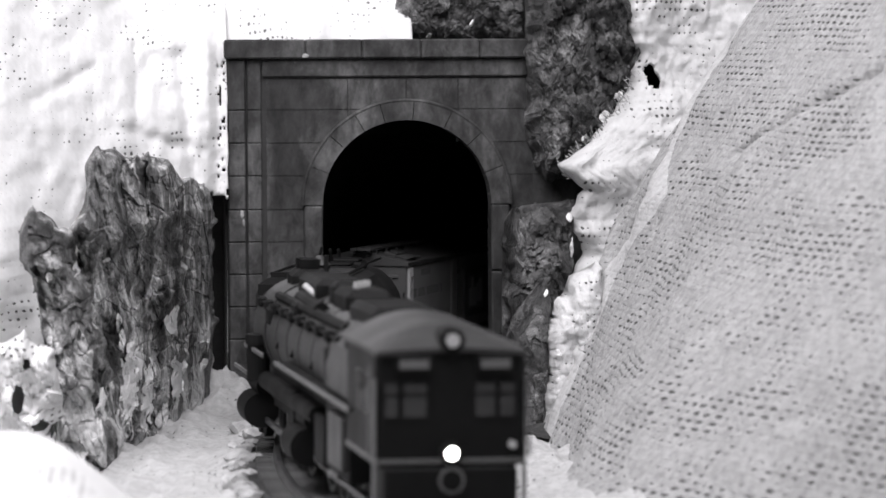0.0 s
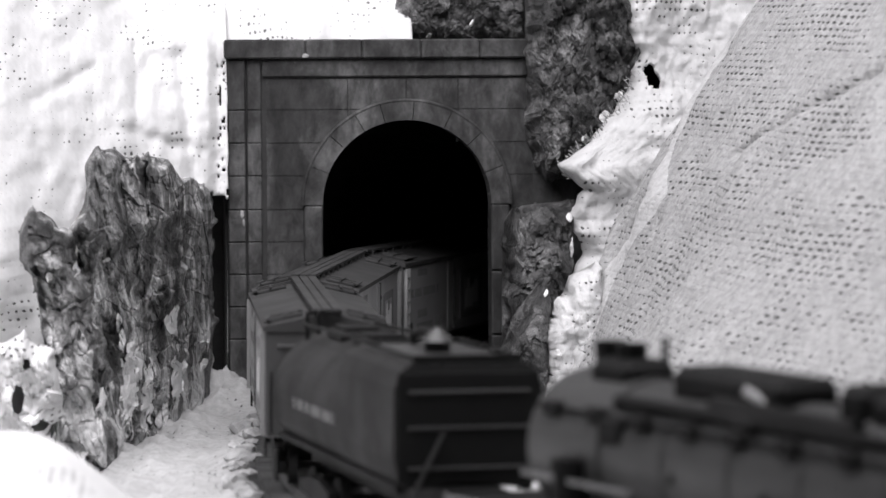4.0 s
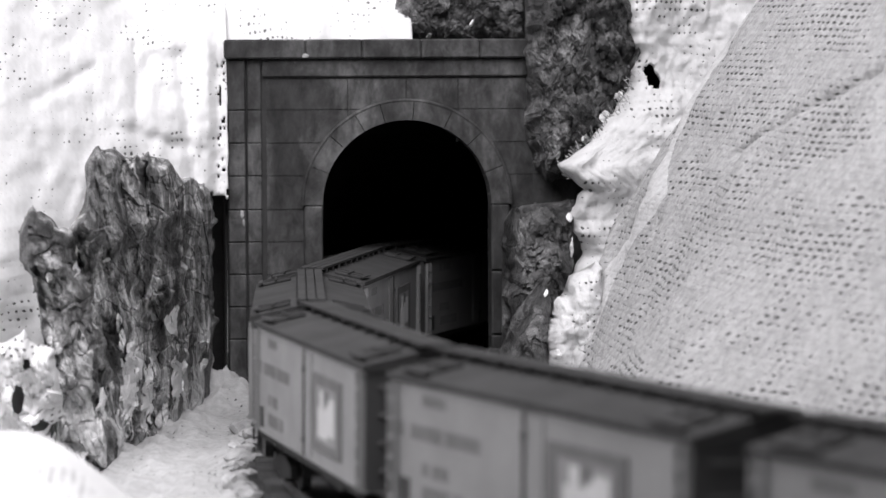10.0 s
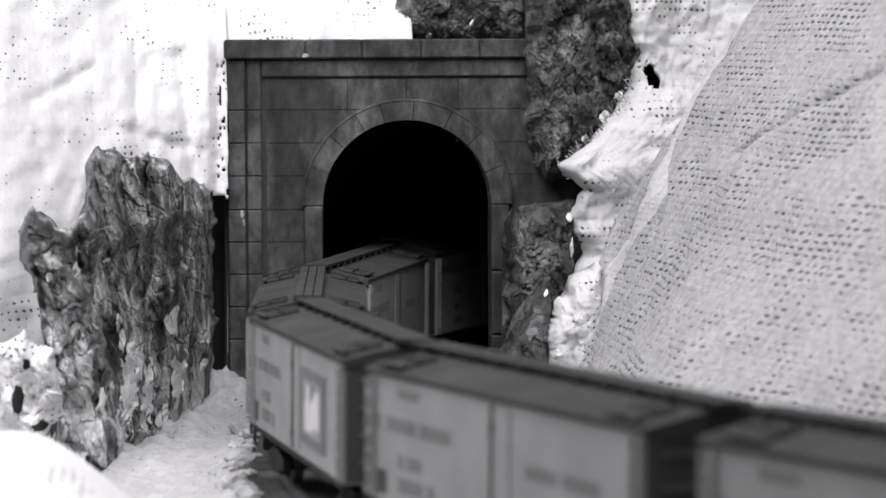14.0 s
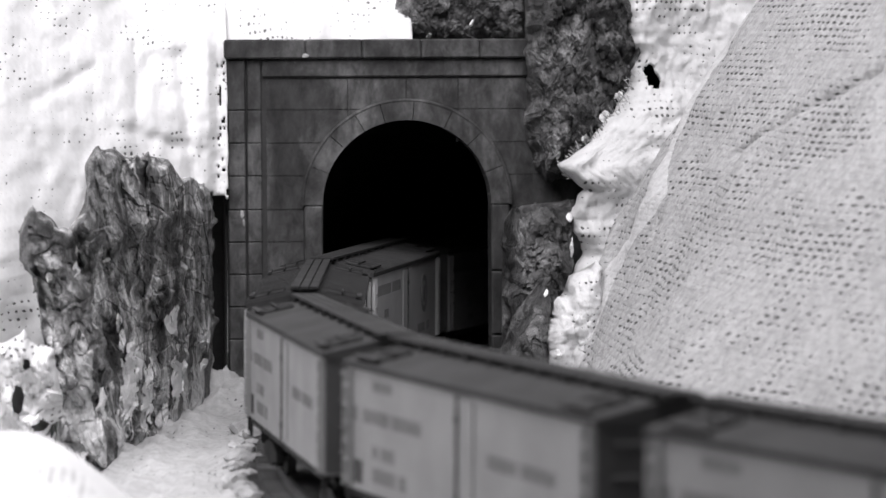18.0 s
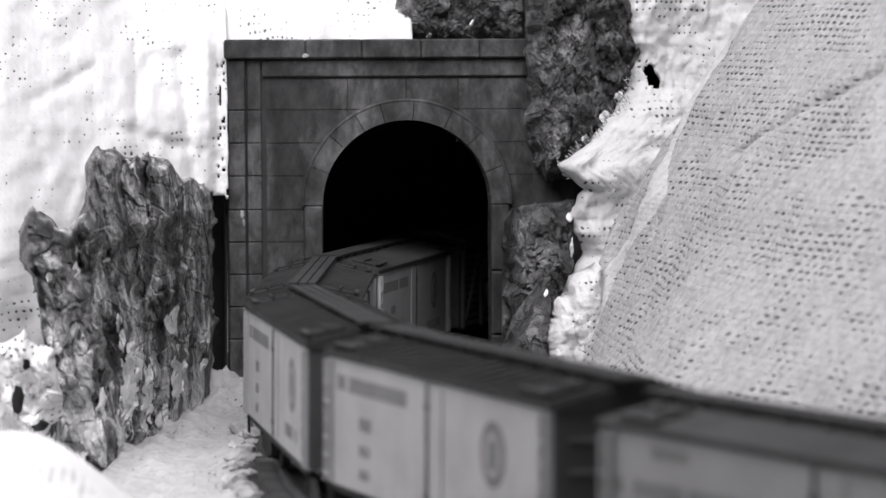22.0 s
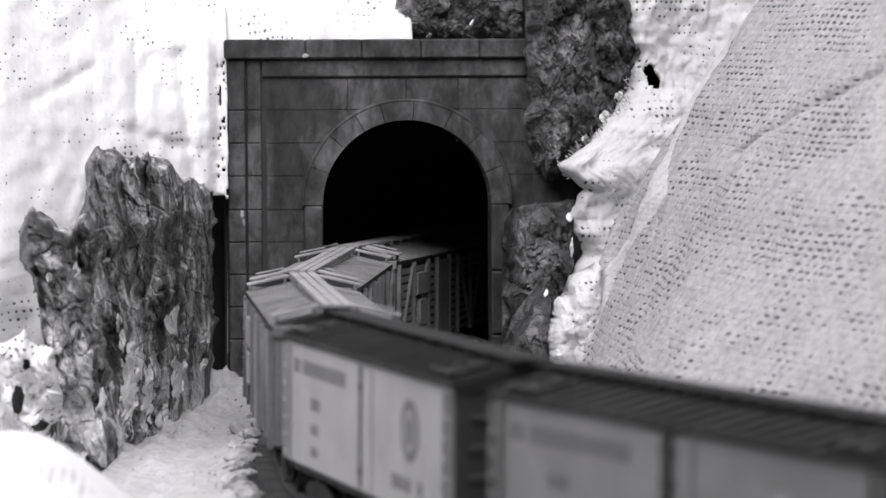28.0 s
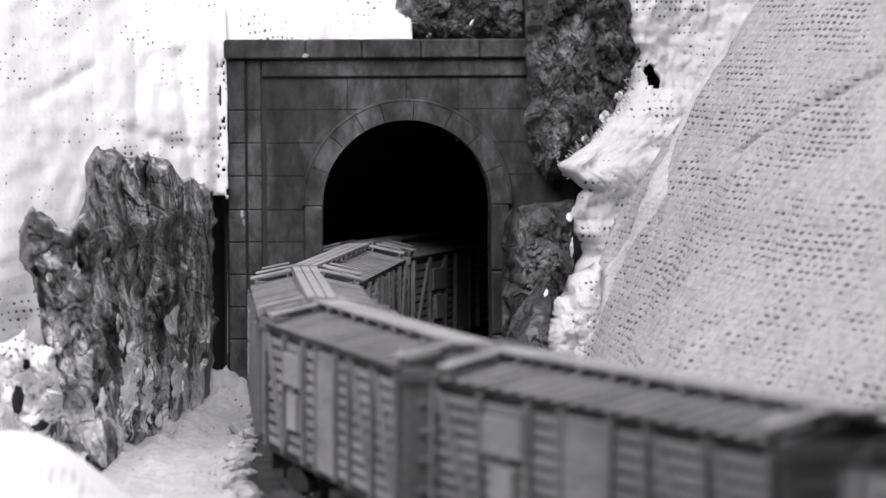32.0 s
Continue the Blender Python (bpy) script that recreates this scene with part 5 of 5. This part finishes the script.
    part("smokebox_deck", boxed(-119, -82, -16.4, 16.4, 19.6, 20.6, bevel=0.3), M_LOCO_DARK, top)
    # draw the front half out to full length; wheels keep their shape
    for ob in top.children_recursive:
        if ob.name.startswith("driving_wheel"):
            ob.matrix_basis = Matrix.Translation((max(ob.location.x, 0) * (STRETCH - 1), 0, 0)) @ ob.matrix_basis
        elif ob.data and not ob.parent.name.startswith("driving_wheel"):
            mid = sum(v.co.x for v in ob.data.vertices) / len(ob.data.vertices)
            rigid = ob.name.startswith(("truck_wheel", "chimney", "safety_valve", "whistle", "air_pump", "pump_head"))
            for v in ob.data.vertices:
                v.co.x += max(mid if rigid else v.co.x, 0) * (STRETCH - 1)
    return top


def build_tender():
    top = thing("tender", "dark grey model locomotive tender with chamfered oil tank", "tender")
    h = 61.5
    bm = bmesh.new()
    ring = [(-14.0, 17.0), (-16.4, 21.0)] + [(-17.0 * math.cos(math.pi * i / 24), 27.0 + 16.6 * math.sin(math.pi * i / 24)) for i in range(25)] + [(16.4, 21.0), (14.0, 17.0)]
    prism_x(bm, ring, -h, 10.5)
    tank = part("tank", bm, M_CAB, top, "rounded whaleback water tank")
    bm = bmesh.new()
    prism_x(bm, [(-12.8, 45.2), (-15.6, 43.6), (-17.2, 39.5), (-17.2, 24), (-16.0, 19.5), (-14.6, 17.5), (14.6, 17.5), (16.0, 19.5), (17.2, 24), (17.2, 39.5), (15.6, 43.6), (12.8, 45.2)], 10, h)
    bunker = part("oil_bunker", bm, M_CAB, top, "square oil bunker with chamfered top")
    part("front_plate", boxed(h - 0.2, h + 0.5, -16.4, 16.4, 18.5, 43.2, bevel=0.2), M_LOCO_DARK, bunker)
    part("rear_plate", boxed(-h - 0.5, -h + 0.2, -12.6, 12.6, 18.5, 38.5, bevel=0.2), M_LOCO_DARK, tank)
    for z in (22, 31, 39):
        part("grab_rail", rodded((h + 1.0, -14, z), (h + 1.0, 14, z), 0.35, 6), M_LOCO, top)
    part("brace_rod", rodded((h + 1.0, -6, 30), (h + 1.0, -13, 16), 0.5, 6), M_LOCO, top)
    for side in (-1, 1):
        part("coaming", rodded((11, side * 11.8, 46.4), (h - 1, side * 12.2, 46.4), 0.5, 8), M_LOCO_DARK, bunker)
        part("tank_rail", rodded((-h + 4, side * 9.5, 45.4), (10, side * 9.5, 46.0), 0.45, 8), M_LOCO_DARK, tank)
        part("deck_step", boxed(-h + 3, h - 3, side * 14.6 - 1.2, side * 14.6 + 1.2, 16.2, 17.6), M_LOCO_DARK, top)
        part("grab_rail", rodded((-h + 2, side * 17.8, 17), (-h + 2, side * 17.8, 33), 0.35, 6), M_LOCO_DARK, top)
        part("ladder_step", boxed(-h + 0.5, -h + 5, side * 16.8 - 0.3, side * 16.8 + 0.3, 5, 13.5), M_LOCO_DARK, top)
        rnd = random.Random(23)
        bars(top, side, -38, 6, 26.0, 2.6, rnd, M_LOCO_PALE, side * 17.05)
    part("coaming", boxed(h - 1.6, h - 0.6, -12.4, 12.4, 44.8, 47.0), M_LOCO_DARK, bunker)
    part("bunker_deck", boxed(11, h - 2, -12, 12, 45.0, 45.6), M_LOCO, bunker)
    for x in (-40, -14):
        hatch = part("filler_hatch", boxed(x - 8, x + 8, -6.0, 6.0, 42.4, 45.2, bevel=0.7), M_LOCO_DARK, top)
        part("hatch_lid", boxed(x - 6, x + 6, -4.6, 4.6, 45.1, 46.2, bevel=0.4), M_LOCO_DARK, hatch)
    bm = bmesh.new()
    for i in range(14):
        p, q = math.pi * i / 14, math.pi * (i + 1) / 14
        rod(bm, (14 + 11 * (1 - math.cos(p)), 0, 46 + 3.6 * math.sin(p)), (14 + 11 * (1 - math.cos(q)), 0, 46 + 3.6 * math.sin(q)), 0.9, 8)
    part("oil_pipe", bm, M_LOCO_DARK, bunker)
    vent = part("vent", rodded((h - 26, 0, 45.4), (h - 26, 0, 48.2), 3.0, 18), M_LOCO_DARK, top)
    part("vent_cone", rodded((h - 26, 0, 48.1), (h - 26, 0, 51.2), 3.8, 18, 0.8), M_LOCO, vent)
    part("vent_hook", rodded((h - 26, 0, 51), (h - 26, 0.8, 54), 0.5, 6), M_LOCO_DARK, vent)
    for y in (-8.5, -5.5):
        part("vent_pipe", rodded((-h + 3, y, 40), (-h + 3, y, 48.5), 0.55, 8), M_LOCO_DARK, top)
        part("vent_bend", rodded((-h + 3, y, 48.3), (-h + 6, y, 48.3), 0.55, 8), M_LOCO_DARK, top)
    part("underframe", boxed(-h + 2, h + 8, -7, 7, 10, 17.6), M_LOCO_DARK, top)
    part("drawbar", boxed(h, h + 12, -2, 2, 8, 11), M_LOCO_DARK, top)
    for x in (-34, 34):
        truck(top, x, 5.0, 26)
    coupler(top, -h + 1, -1)
    return top


# ---- the train ----
train = []
square_car = build_reefer(True)
plain_car = build_reefer(False)
pale_car = build_pale_reefer(False)
hinge_car = build_pale_reefer(True)
board_car = build_boxcar()
for n in range(-3, 15):
    src = square_car if n in (-3, -2, -1, 1) else plain_car if n in (0, 2, 3) else hinge_car if n == 6 else pale_car if n in (4, 5, 7) else board_car
    ob = src if n in (-3, 0, 4, 6, 8) else copy_thing(src, pose(0, 0, 0))
    train.append((ob, -PITCH * n, 51.7, 51.7))
tender = build_tender()
train.append((tender, 618.0, 38.0, 38.0))
engine = build_engine()
train.append((engine, 829.7, 155.0, 80.0))


def motions():
    for ob, place, ahead, behind in train:
        walk(ob, [(t / 2, on_rails(place + run(t / 2), ahead, behind)) for t in range(65)])


motions()
